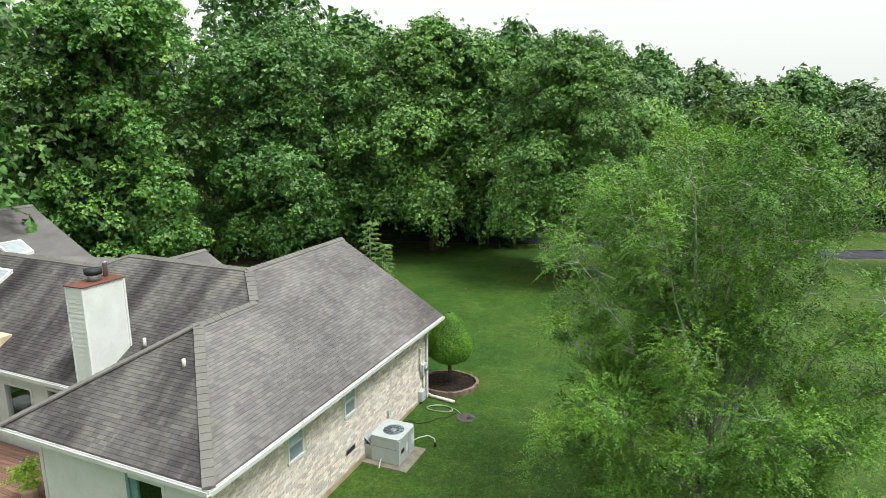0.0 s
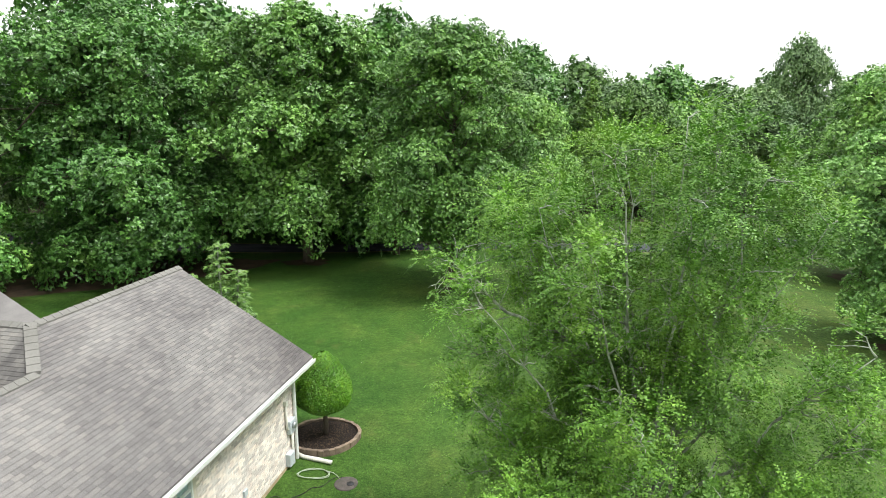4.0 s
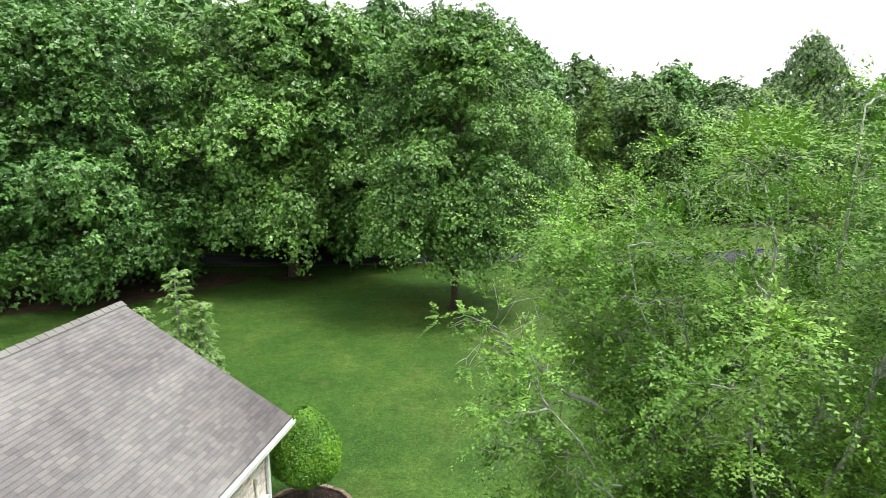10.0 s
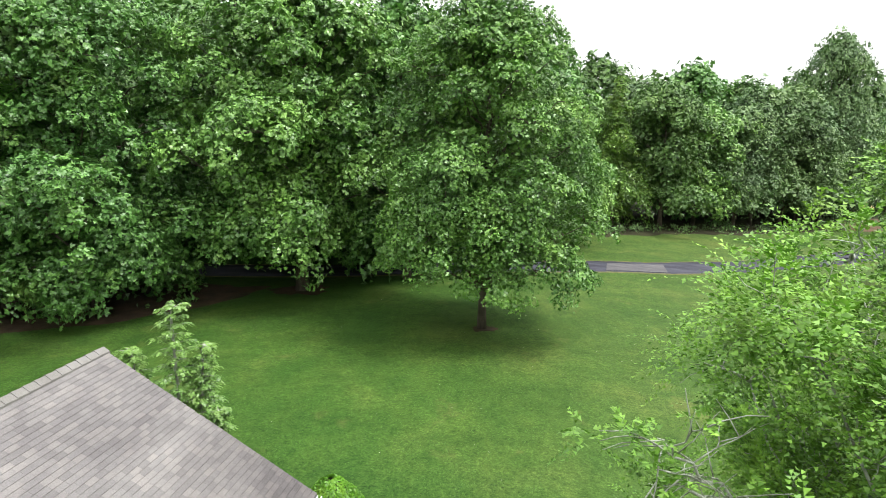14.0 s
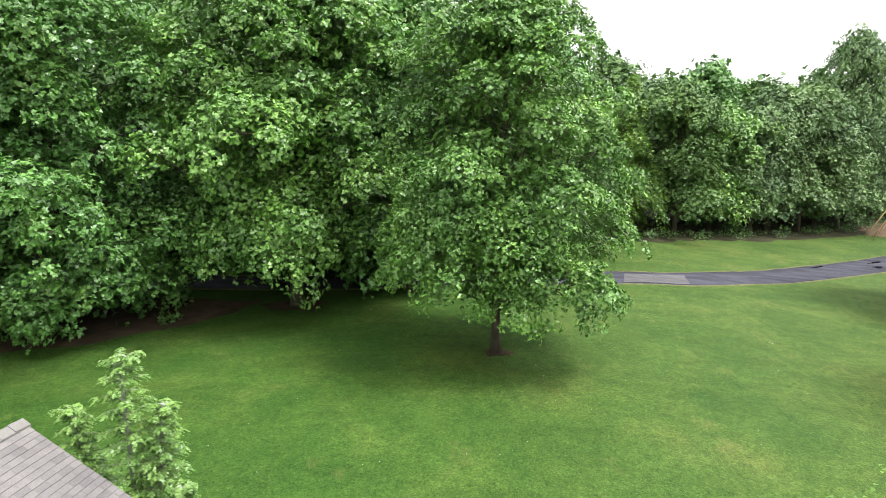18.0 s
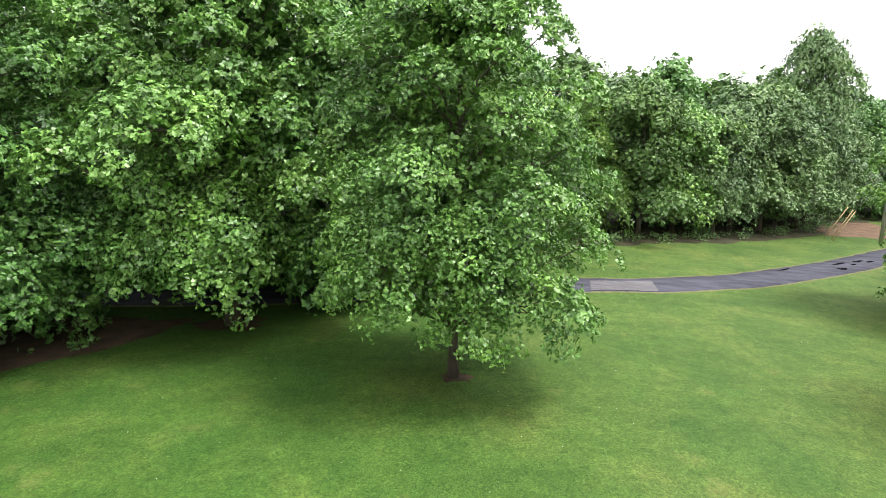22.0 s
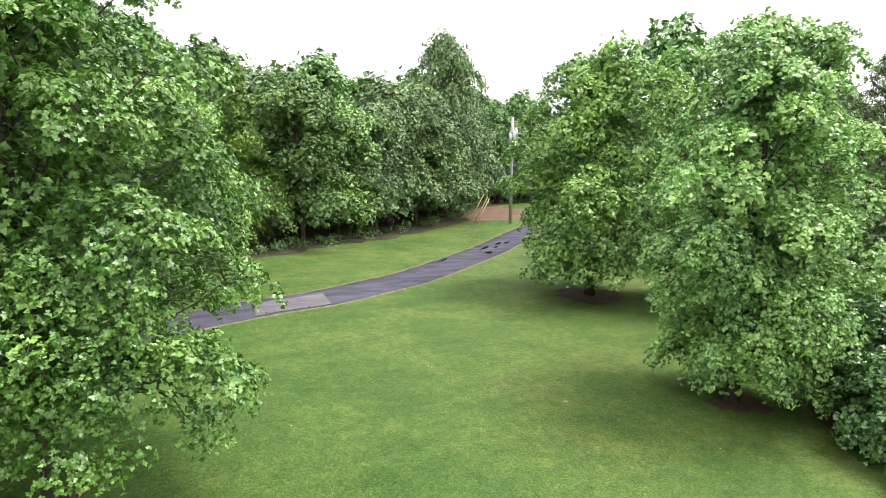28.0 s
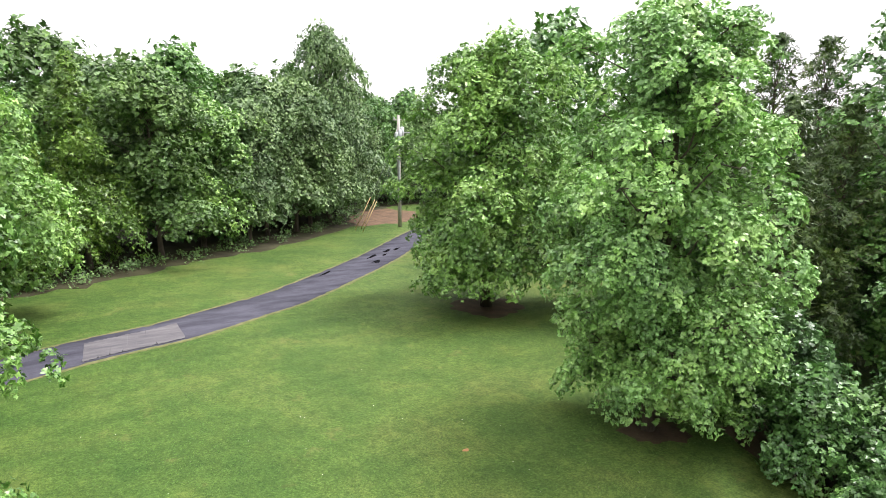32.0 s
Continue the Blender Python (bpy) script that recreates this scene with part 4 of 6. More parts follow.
METER_GREY = surface("pale_grey_box", (0.56, 0.60, 0.63), (0.48, 0.52, 0.55), 6, 60, 0.5, bump=0.02)
COPPER_TOP = surface("red_brown_flashing", (0.19, 0.075, 0.055), (0.11, 0.045, 0.035), 5, 60, 0.8)
DECK_WOOD = surface("red_brown_deck_wood", (0.29, 0.17, 0.125), (0.17, 0.095, 0.07), 4, 60, 0.75, vary=0.3, stretch=(0.3, 3, 1))
PLY = surface("bare_plywood", (0.68, 0.55, 0.38), (0.55, 0.43, 0.29), 3, 40, 0.8, stretch=(3, 3, 0.4))
BLIND = surface("pale_blind", (0.76, 0.81, 0.82), (0.68, 0.73, 0.74), 8, 40, 0.7)
SKYLIGHT = surface("skylight_dome", (0.42, 0.47, 0.50), (0.34, 0.39, 0.42), 5, 40, 0.25)
SCREEN = surface("insect_screen", (0.27, 0.33, 0.37), (0.21, 0.26, 0.30), 20, 200, 0.6)
TEAL = surface("teal_painted_frame", (0.22, 0.36, 0.37), (0.16, 0.28, 0.29), 5, 50, 0.5)
UMBRELLA = surface("slate_grey_canvas", (0.15, 0.17, 0.20), (0.10, 0.115, 0.14), 5, 80, 0.9)
COVER = surface("weathered_cover", (0.12, 0.10, 0.092), (0.06, 0.055, 0.048), 6, 50, 0.95)
MULCH = surface("black_mulch", (0.022, 0.014, 0.011), (0.008, 0.005, 0.004), 14, 60, 0.95, bump=0.8)
EDGING = surface("weathered_edging_block", (0.26, 0.20, 0.155), (0.15, 0.11, 0.085), 8, 50, 0.95, vary=0.4)
PVC = surface("white_plastic_pipe", (0.72, 0.70, 0.64), (0.6, 0.58, 0.52), 6, 60, 0.5, bump=0.02)
HOSE = surface("pale_green_hose", (0.38, 0.44, 0.33), (0.30, 0.36, 0.26), 8, 60, 0.5)
BLACK_HOSE = surface("black_cable", (0.02, 0.022, 0.02), (0.012, 0.012, 0.012), 8, 60, 0.5)


def glass_material(name):
    """Thin window glass: clear, with a faint sky gloss."""
    m = bpy.data.materials.new(name)
    m.use_nodes = True
    nt = m.node_tree
    clear = nt.nodes.new("ShaderNodeBsdfTransparent")
    clear.inputs["Color"].default_value = (0.90, 0.96, 0.97, 1)
    gloss = nt.nodes.new("ShaderNodeBsdfGlossy")
    gloss.inputs["Roughness"].default_value = 0.03
    mix = nt.nodes.new("ShaderNodeMixShader")
    mix.inputs[0].default_value = 0.07
    link(nt, clear.outputs[0], mix.inputs[1])
    link(nt, gloss.outputs[0], mix.inputs[2])
    link(nt, mix.outputs[0], nt.nodes["Material Output"].inputs["Surface"])
    return m


GLASS = glass_material("window_glass")
EAVE, RISE = 2.9, 0.6
UW, UR, VR, VE = 2.87, 3.8, 5.72, 10.45
WALL_X = -0.42
house = thing("house", pose(-5.77, 6.44, 0, 0, 0, -7.3), "one-storey house with pale brick and grey shingle roofs", "house")


def Z(d):
    return EAVE + RISE * d


# roof decks
bm = bmesh.new()
slab(bm, [(0, 0, EAVE), (0, VE, EAVE), (-UR, VE, Z(UR)), (-UR, VR, Z(UR)), (-UW, VR - (UR - UW), Z(UW)), (-UW, UW, Z(UW))], 0.1)
slab(bm, [(0, 0, EAVE), (-UW, UW, Z(UW)), (-2 * UW, 0, EAVE)], 0.1)
slab(bm, [(-2 * UW, 0, EAVE), (-UW, UW, Z(UW)), (-UW, VR - (UR - UW), Z(UW)), (-2 * UW, 1.92, EAVE)], 0.1)
slab(bm, [(-2 * UW, 1.92, EAVE), (-UW, VR - (UR - UW), Z(UW)), (-UR, VR, Z(UR)), (-8.25, VR, Z(UR)), (-9.05, 5.22, Z(3.3)), (-14.5, 5.22, Z(3.3)), (-14.5, 1.92, EAVE)], 0.1)
slab(bm, [(-UR, VR, Z(UR)), (-UR, VE, Z(UR)), (-7.6, VE, EAVE), (-7.6, VR + UR, EAVE)], 0.1)
slab(bm, [(-14.5, 5.22, Z(3.3)), (-9.05, 5.22, Z(3.3)), (-8.25, VR, Z(UR)), (-UR, VR, Z(UR)), (-7.6, VR + UR, EAVE), (-14.5, 8.6, EAVE)], 0.1)
roof = part("roof", bm, SHINGLE, house)
# the small far gable and the western wing
bm = bmesh.new()
slab(bm, [(-7.7, 10.4, 2.9), (-10.0, 10.4, 4.25), (-10.0, 6.4, 4.25), (-7.7, 8.6, 2.9)], 0.1)
slab(bm, [(-10.0, 6.4, 4.25), (-10.0, 10.4, 4.25), (-12.3, 10.4, 2.9), (-12.3, 8.6, 2.9)], 0.1)
part("gable_roof", bm, SHINGLE, house)
bm = bmesh.new()
slab(bm, [(-13.3, 0.0, 2.9), (-13.3, 9.3, 2.9), (-18.2, 9.3, 5.65), (-18.2, 0.0, 5.65)], 0.1)
slab(bm, [(-18.2, 0.0, 5.65), (-18.2, 9.3, 5.65), (-23.1, 9.3, 2.9), (-23.1, 0.0, 2.9)], 0.1)
part("west_roof", bm, SHINGLE, house, "grey shingle roof of the western wing")


def tab_corners(a, width, d, along, upslope, origin, rise=RISE, step=0.082):
    """The eight corners of one shingle tab: a from the row's start, d plan distance up from the eave."""
    o = np.array(origin) + np.array(along) * a + np.array(upslope) * d
    o[2] += rise * d
    al = np.array(along) * width
    up = np.array(upslope) * (step + 0.015)
    up[2] += rise * (step + 0.015)
    nrm = np.array([0, 0, 1.0])
    lo, hi = nrm * 0.018, nrm * 0.007
    return [o + nrm * 0.001, o + al + nrm * 0.001, o + al + up, o + up, o + lo, o + al + lo, o + al + up + hi, o + up + hi]


TAB_FACES = ((4, 5, 6, 7), (0, 1, 5, 4), (1, 2, 6, 5), (3, 0, 4, 7))


def shingle_rows(depth, span, step=0.082, seed=1):
    """Row by row, the starts and widths of the tabs; span(d) gives a row's two ends."""
    rng = np.random.default_rng(seed)
    for k in range(int(depth / step)):
        d = k * step
        a0, a1 = span(d + 0.05)
        a = a0 - rng.uniform(0, 0.18)
        while a < a1:
            lo, hi = max(a, a0), min(a + 0.18, a1)
            if hi - lo > 0.03:
                yield lo, hi - lo, d
            a += 0.18


def shingled(name, parent, depth, span, along, upslope, origin, material, seed, apart=None):
    """A roof slope's tabs: those for which apart(a, d) holds become pieces of their own, the rest one part."""
    verts, faces, lone = [], [], []
    for a, wdt, d in shingle_rows(depth, span, seed=seed):
        if apart and wdt > 0.179 and len(lone) < 300 and apart(a, d):
            lone.append((a, d))
            continue
        base = len(verts)
        verts += tab_corners(a, wdt - 0.002, d, along, upslope, origin)
        faces += [tuple(base + i for i in f) for f in TAB_FACES]
    up = np.array(upslope, float)
    if along[0] * up[1] - along[1] * up[0] < 0:
        faces = [f[::-1] for f in faces]
    tagged(part(name, mesh_of(name, verts, faces, material), None, parent), kind="stuff")
    if lone:
        flip = along[0] * up[1] - along[1] * up[0] < 0
        me = mesh_of("shingle", tab_corners(0, 0.178, 0, along, upslope, (0, 0, 0)), [f[::-1] if flip else f for f in TAB_FACES], material)
        for a, d in lone:
            o = np.array(origin) + np.array(along) * a + up * d
            ob = new("shingle", me)
            ob.parent = parent
            ob.location = (o[0], o[1], o[2] + RISE * d)


def ridge_cap(p, q, ways, wide=0.115):
    """Overlapping cap shingles along a ridge or hip; ways: two level directions down the slopes."""
    p, q = np.array(p, float), np.array(q, float)
    n = max(1, int(np.linalg.norm(q - p) / 0.2))
    out = []
    for i in range(n):
        verts, faces = [], []
        a, b = p + (q - p) * i / n, p + (q - p) * (i + 1.12) / n
        for wx, wy, drop in ways:
            sv = np.array([wx, wy, -drop]) * wide
            base = len(verts)
            up0, up1 = np.array([0, 0, 0.055]), np.array([0, 0, 0.04])
            verts += [a + up0, b + up1, b + sv + up1 * 0.9, a + sv + up0 * 0.9, a, b, b + sv, a + sv]
            faces += [(base, base + 1, base + 2, base + 3), (base, base + 3, base + 7, base + 4), (base + 3, base + 2, base + 6, base + 7)]
        out.append((verts, faces))
    return out


for p, q, ways in (((-UR, VR - 0.1, Z(UR)), (-UR, VE, Z(UR)), ((1, 0, RISE), (-1, 0, RISE))),
                   ((-UW, UW, Z(UW)), (-UW, VR - (UR - UW), Z(UW)), ((1, 0, RISE), (-1, 0, RISE))),
                   ((0, 0, EAVE), (-UW, UW, Z(UW)), ((0.7, 0.7, -0.0), (-0.7, -0.7, 0.0))),
                   ((-2 * UW, 0, EAVE), (-UW, UW, Z(UW)), ((0.7, -0.7, 0), (-0.7, 0.7, 0))),
                   ((-UW, VR - (UR - UW), Z(UW)), (-UR, VR, Z(UR)), ((0.7, 0.7, 0), (-0.7, -0.7, 0))),
                   ((-UR, VR, Z(UR)), (-8.25, VR, Z(UR)), ((0, 1, RISE), (0, -1, RISE))),
                   ((-8.25, VR, Z(UR)), (-9.05, 5.22, Z(3.3)), ((-0.5, 0.6, 0.2), (0.3, -0.8, 0.4))),
                   ((-9.05, 5.22, Z(3.3)), (-14.5, 5.22, Z(3.3)), ((0, 1, RISE), (0, -1, RISE))),
                   ((-10.0, 6.4, 4.25), (-10.0, 10.4, 4.25), ((1, 0, RISE), (-1, 0, RISE))),
                   ((-18.2, 0, 5.65), (-18.2, 9.3, 5.65), ((1, 0, RISE), (-1, 0, RISE)))):
    for cv, cf in ridge_cap(p, q, ways):
        part("ridge_cap", mesh_of("ridge_cap", cv, cf, CAP), None, roof)

# chimney
chimney = part("chimney", boxed(-6.0, -5.45, 2.0, 3.12, 2.4, 5.42, bevel=0.01), SIDING, house, "white-sided chimney with a dark cap")
for k in range(22):
    z = 2.75 + 0.12 * k
    bm = bmesh.new()
    vs = [bm.verts.new(p) for p in ((-6.0, 1.998, z), (-5.45, 1.998, z), (-5.45, 1.985, z), (-6.0, 1.985, z), (-6.0, 1.998, z + 0.118), (-5.45, 1.998, z + 0.118))]
    bm.faces.new((vs[3], vs[2], vs[5], vs[4]))
    bm.faces.new((vs[0], vs[1], vs[2], vs[3]))
    part("siding_board", bm, SIDING, chimney)
part("chimney_top", boxed(-6.04, -5.41, 1.96, 3.16, 5.42, 5.45, bevel=0.01), COPPER_TOP, chimney, "red-brown flashing")
for x0, x1, y0, y1 in ((-6.02, -5.985, 1.975, 2.03), (-5.47, -5.435, 1.975, 2.03), (-5.47, -5.435, 3.09, 3.14)):
    part("corner_board", boxed(x0, x1, y0, y1, 2.45, 5.415), WHITE_TRIM, chimney)
flue = part("flue", tubes("flue", [([(-5.75, 2.55, 5.46), (-5.75, 2.55, 5.62)], [0.15, 0.15])], GALV, 18), None, chimney, "steel flue with a black band")
part("flue_band", tubes("flue_band", [([(-5.75, 2.55, 5.62), (-5.75, 2.55, 5.74), (-5.75, 2.55, 5.75)], [0.2, 0.2, 0.02])], DARK, 18), None, flue)
part("second_flue", tubes("second_flue", [([(-5.85, 2.95, 5.46), (-5.85, 2.95, 5.78), (-5.85, 2.95, 5.82)], [0.06, 0.06, 0.09])], GALV, 12), None, chimney)

# vents on the roof
for x, y, z, hh in ((-5.0, 3.15, 3.62, 0.26), (-2.4, 1.92, 4.0, 0.22)):
    vent = part("vent_pipe", tubes("vent_pipe", [([(x, y, z), (x, y, z + hh)], [0.04, 0.04])], PVC, 12), None, house, "white plastic vent pipe")
    part("vent_boot", tubes("vent_boot", [([(x, y, z - 0.06), (x, y, z + 0.02), (x, y, z + 0.06)], [0.13, 0.09, 0.05])], DARK, 12), None, vent)

# skylights
for x, y, zf, wd, ln in ((-12.55, 4.15, lambda x_, y_: EAVE + RISE * (y_ - 1.92), 0.4, 0.42),):
    bm = bmesh.new()
    slab(bm, [(x - wd, y - ln, zf(x, y - ln) + 0.12), (x + wd, y - ln, zf(x, y - ln) + 0.12), (x + wd, y + ln, zf(x, y + ln) + 0.12), (x - wd, y + ln, zf(x, y + ln) + 0.12)], 0.12)
    sl = part("skylight", bm, WHITE_TRIM, house, "white-framed roof skylight")
    bm = bmesh.new()
    slab(bm, [(x - wd + 0.08, y - ln + 0.08, zf(x, y - ln + 0.08) + 0.135), (x + wd - 0.08, y - ln + 0.08, zf(x, y - ln + 0.08) + 0.135), (x + wd - 0.08, y + ln - 0.08, zf(x, y + ln - 0.08) + 0.135), (x - wd + 0.08, y + ln - 0.08, zf(x, y + ln - 0.08) + 0.135)], 0.01)
    part("pane", bm, SKYLIGHT, sl)


def west_z(x):
    return 5.65 - 0.5612 * (x + 18.2)


bm = bmesh.new()
slab(bm, [(-15.6, 6.6, west_z(-15.6) + 0.12), (-15.6, 7.5, west_z(-15.6) + 0.12), (-16.3, 7.5, west_z(-16.3) + 0.12), (-16.3, 6.6, west_z(-16.3) + 0.12)], 0.12)
sl = part("skylight", bm, WHITE_TRIM, house, "white-framed roof skylight")
bm = bmesh.new()
slab(bm, [(-15.66, 6.68, west_z(-15.66) + 0.135), (-15.66, 7.42, west_z(-15.66) + 0.135), (-16.24, 7.42, west_z(-16.24) + 0.135), (-16.24, 6.68, west_z(-16.24) + 0.135)], 0.01)
part("pane", bm, SKYLIGHT, sl)

# eaves: gutter, soffit, rake boards
GUTTER = [(0, 0), (0.075, 0), (0.085, 0.1), (0.07, 0.1), (0.063, 0.015), (0.012, 0.015), (0.012, 0.1), (0, 0.1)]


def gutter(p, q, out):
    """A white trough along an eave from p to q; out: the level way outwards."""
    verts = []
    for e in (p, q):
        for o, hgt in GUTTER:
            verts.append((e[0] + out[0] * o, e[1] + out[1] * o, EAVE - 0.125 + hgt))
    n = len(GUTTER)
    faces = [(k, (k + 1) % n, n + (k + 1) % n, n + k) for k in range(n)] + [tuple(range(n))[::-1], tuple(range(n, 2 * n))]
    part("gutter", mesh_of("gutter", verts, faces, WHITE_TRIM), None, house, "white metal gutter")


gutter((0.005, -0.02), (0.005, VE), (1, 0))
gutter((-2 * UW - 0.02, -0.005), (0.02, -0.005), (0, -1))
gutter((-14.5, 1.915), (-2 * UW - 0.13, 1.915), (0, -1))
gutter((-2 * UW - 0.005, 0.02), (-2 * UW - 0.005, 1.8), (-1, 0))
part("soffit", boxed(WALL_X, -0.01, 0.02, VE - 0.03, EAVE - 0.15, EAVE - 0.13), WHITE_TRIM, house)
part("soffit", boxed(-2 * UW + 0.01, WALL_X, 0.02, 0.44, EAVE - 0.15, EAVE - 0.13), WHITE_TRIM, house)
bm = bmesh.new()
slab(bm, [(0.0, VE - 0.07, EAVE - 0.11), (0.0, VE - 0.04, EAVE - 0.11), (-UR, VE - 0.04, Z(UR) - 0.11), (-UR, VE - 0.07, Z(UR) - 0.11)], 0.12)
part("rake_board", bm, WHITE_TRIM, house)

# walls
def wall_pieces(name, material, fixed, axis, a0, a1, z0, z1, holes, thick):
    """A wall along an axis with holes cut through: boxes round the openings, one mesh."""
    bm = bmesh.new()
    cuts = sorted(holes)
    spans, a = [], a0
    for h0, h1, b0, b1 in cuts:
        spans.append((a, h0, z0, z1))
        spans.append((h0, h1, z0, b0))
        spans.append((h0, h1, b1, z1))
        a = h1
    spans.append((a, a1, z0, z1))
    for s0, s1, q0, q1 in spans:
        if s1 - s0 > 0.01 and q1 - q0 > 0.01:
            if axis == "y":
                box(bm, fixed - thick, fixed, s0, s1, q0, q1)
            else:
                box(bm, s0, s1, fixed, fixed + thick, q0, q1)
    return part(name, bm, material, house)


WINDOWS = [(2.71, 3.29, 1.72, 2.5), (5.04, 5.58, 1.72, 2.46)]
HOLES = WINDOWS
east_wall = wall_pieces("east_wall", MORTAR, WALL_X - 0.012, "y", 0.45, 10.0, -0.2, EAVE - 0.15, HOLES, 0.2)
part("footing", boxed(WALL_X - 0.03, WALL_X + 0.012, 0.46, 10.0, -0.25, 0.2), FOOTING, house, "stained buff footing")
part("far_wall", boxed(-7.2, WALL_X - 0.22, 9.8, 9.99, -0.2, EAVE - 0.1), MORTAR, house)
bm = bmesh.new()
slab(bm, [(-0.5, 9.82, 2.8), (-0.5, 9.98, 2.8), (-UR, 9.98, Z(UR) - 0.2), (-UR, 9.82, Z(UR) - 0.2)], 0.1)
part("gable_wall", bm, MORTAR, house)
near_wall = wall_pieces("near_wall", SIDING, 0.45, "x", -5.28, WALL_X - 0.22, 0.0, EAVE - 0.15, [(-2.68, -1.62, 0.35, 2.3)], 0.15)
part("wing_wall", boxed(-5.28, -5.13, 0.61, 2.4, 0.0, EAVE - 0.1), SIDING, house)
back_wall = wall_pieces("back_wall", SIDING, 2.4, "x", -14.2, -5.29, 0.0, EAVE - 0.1, [(-7.9, -7.2, 0.5, 2.35), (-9.7, -8.5, 0.9, 2.2)], 0.15)
part("west_wall", boxed(-13.9, -13.7, 2.6, 9.0, -0.1, 2.85), SIDING, house)
for x0, x1 in ((-5.3, -5.2), (-0.53, -0.43)):
    part("corner_board", boxed(x0, x1, 0.425, 0.47, 0.0, EAVE - 0.16), WHITE_TRIM, house)
part("interior_floor", boxed(-13.6, -0.7, 2.7, 9.7, -0.1, -0.02), MORTAR, house)


def window(y0, y1, z0, z1):
    w_ = part("window", boxed(WALL_X - 0.06, WALL_X + 0.025, y0, y0 + 0.045, z0, z1), WHITE_TRIM, house, "white double-hung window with a screen below")
    part("frame", boxed(WALL_X - 0.06, WALL_X + 0.025, y1 - 0.045, y1, z0, z1), None, w_).data.materials.append(WHITE_TRIM)
    part("frame", boxed(WALL_X - 0.06, WALL_X + 0.025, y0 + 0.045, y1 - 0.045, z1 - 0.05, z1), WHITE_TRIM, w_)
    part("sill", boxed(WALL_X - 0.06, WALL_X + 0.045, y0 - 0.02, y1 + 0.02, z0 - 0.02, z0 + 0.04), WHITE_TRIM, w_)
    zm = (z0 + z1) / 2
    part("meeting_rail", boxed(WALL_X - 0.06, WALL_X + 0.01, y0 + 0.045, y1 - 0.045, zm - 0.02, zm + 0.02), WHITE_TRIM, w_)
    part("pane", boxed(WALL_X - 0.05, WALL_X - 0.044, y0 + 0.045, y1 - 0.045, zm + 0.02, z1 - 0.05), GLASS, w_).visible_shadow = False
    part("pane", boxed(WALL_X - 0.05, WALL_X - 0.044, y0 + 0.045, y1 - 0.045, z0 + 0.04, zm - 0.02), GLASS, w_).visible_shadow = False
    part("screen", boxed(WALL_X - 0.012, WALL_X - 0.008, y0 + 0.045, y1 - 0.045, z0 + 0.04, zm - 0.02), SCREEN, w_)
    part("blind", boxed(WALL_X - 0.07, WALL_X - 0.062, y0, y1, z0, z1), BLIND, w_)


for y0, y1, z0, z1 in WINDOWS:
    window(y0, y1, z0, z1)
# sliding door of the near wall, and the openings of the back wall
door = part("sliding_door", boxed(-2.68, -2.60, 0.43, 0.55, 0.35, 2.3), TEAL, house, "teal-framed sliding glass door")
part("door_frame", boxed(-2.60, -2.42, 0.47, 0.53, 0.35, 2.3), TEAL, door)
part("door_frame", boxed(-1.70, -1.62, 0.43, 0.55, 0.35, 2.3), WHITE_TRIM, door)
part("door_frame", boxed(-2.60, -1.70, 0.43, 0.55, 2.22, 2.3), WHITE_TRIM, door)
part("pane", boxed(-2.42, -1.70, 0.5, 0.506, 0.35, 2.22), GLASS, door).visible_shadow = False
part("curtain", boxed(-2.6, -1.7, 0.75, 0.77, 0.3, 1.1), BLIND, door)
for x0, x1, z0, z1 in ((-7.9, -7.2, 0.5, 2.35), (-9.7, -8.5, 0.9, 2.2)):
    bw = part("back_window", boxed(x0, x0 + 0.07, 2.37, 2.5, z0, z1), WHITE_TRIM, house, "white-framed glass opening")
    part("frame", boxed(x1 - 0.07, x1, 2.37, 2.5, z0, z1), WHITE_TRIM, bw)
    part("frame", boxed(x0 + 0.07, x1 - 0.07, 2.37, 2.5, z1 - 0.07, z1), WHITE_TRIM, bw)
    part("frame", boxed(x0 + 0.07, x1 - 0.07, 2.37, 2.5, z0, z0 + 0.07), WHITE_TRIM, bw)
    part("pane", boxed(x0 + 0.07, x1 - 0.07, 2.44, 2.446, z0 + 0.07, z1 - 0.07), GLASS, bw).visible_shadow = False
part("plywood_box", boxed(-10.1, -9.58, 2.3, 2.75, 2.75, 3.45), PLY, house, "bare plywood box above the eave")

# services on the east wall
meter = part("meter_box", boxed(WALL_X, WALL_X + 0.12, 9.56, 9.88, 1.05, 1.42, bevel=0.015), METER_GREY, house, "pale grey electric meter box")
part("meter_glass", tubes("meter_glass", [([(WALL_X + 0.12, 9.72, 1.27), (WALL_X + 0.19, 9.72, 1.27), (WALL_X + 0.205, 9.72, 1.27)], [0.085, 0.08, 0.03])], GALV, 16), None, meter)
part("conduit", tubes("conduit", [([(WALL_X + 0.05, 9.5, 1.95), (WALL_X + 0.05, 9.5, 1.3), (WALL_X + 0.05, 9.53, 1.22), (WALL_X + 0.05, 9.58, 1.2)], [0.03] * 4)], PVC, 10), None, house, "white conduit")
part("conduit_head", boxed(WALL_X, WALL_X + 0.1, 9.45, 9.55, 1.9, 2.03, bevel=0.01), PVC, house)
part("conduit", tubes("conduit", [([(WALL_X + 0.06, 9.74, 1.06), (WALL_X + 0.06, 9.74, 0.02)], [0.04, 0.04])], PVC, 10), None, house, "white conduit")
panel = part("service_panel", boxed(WALL_X, WALL_X + 0.14, 9.40, 9.68, 0.2, 0.56, bevel=0.012), METER_GREY, house, "grey service panel")
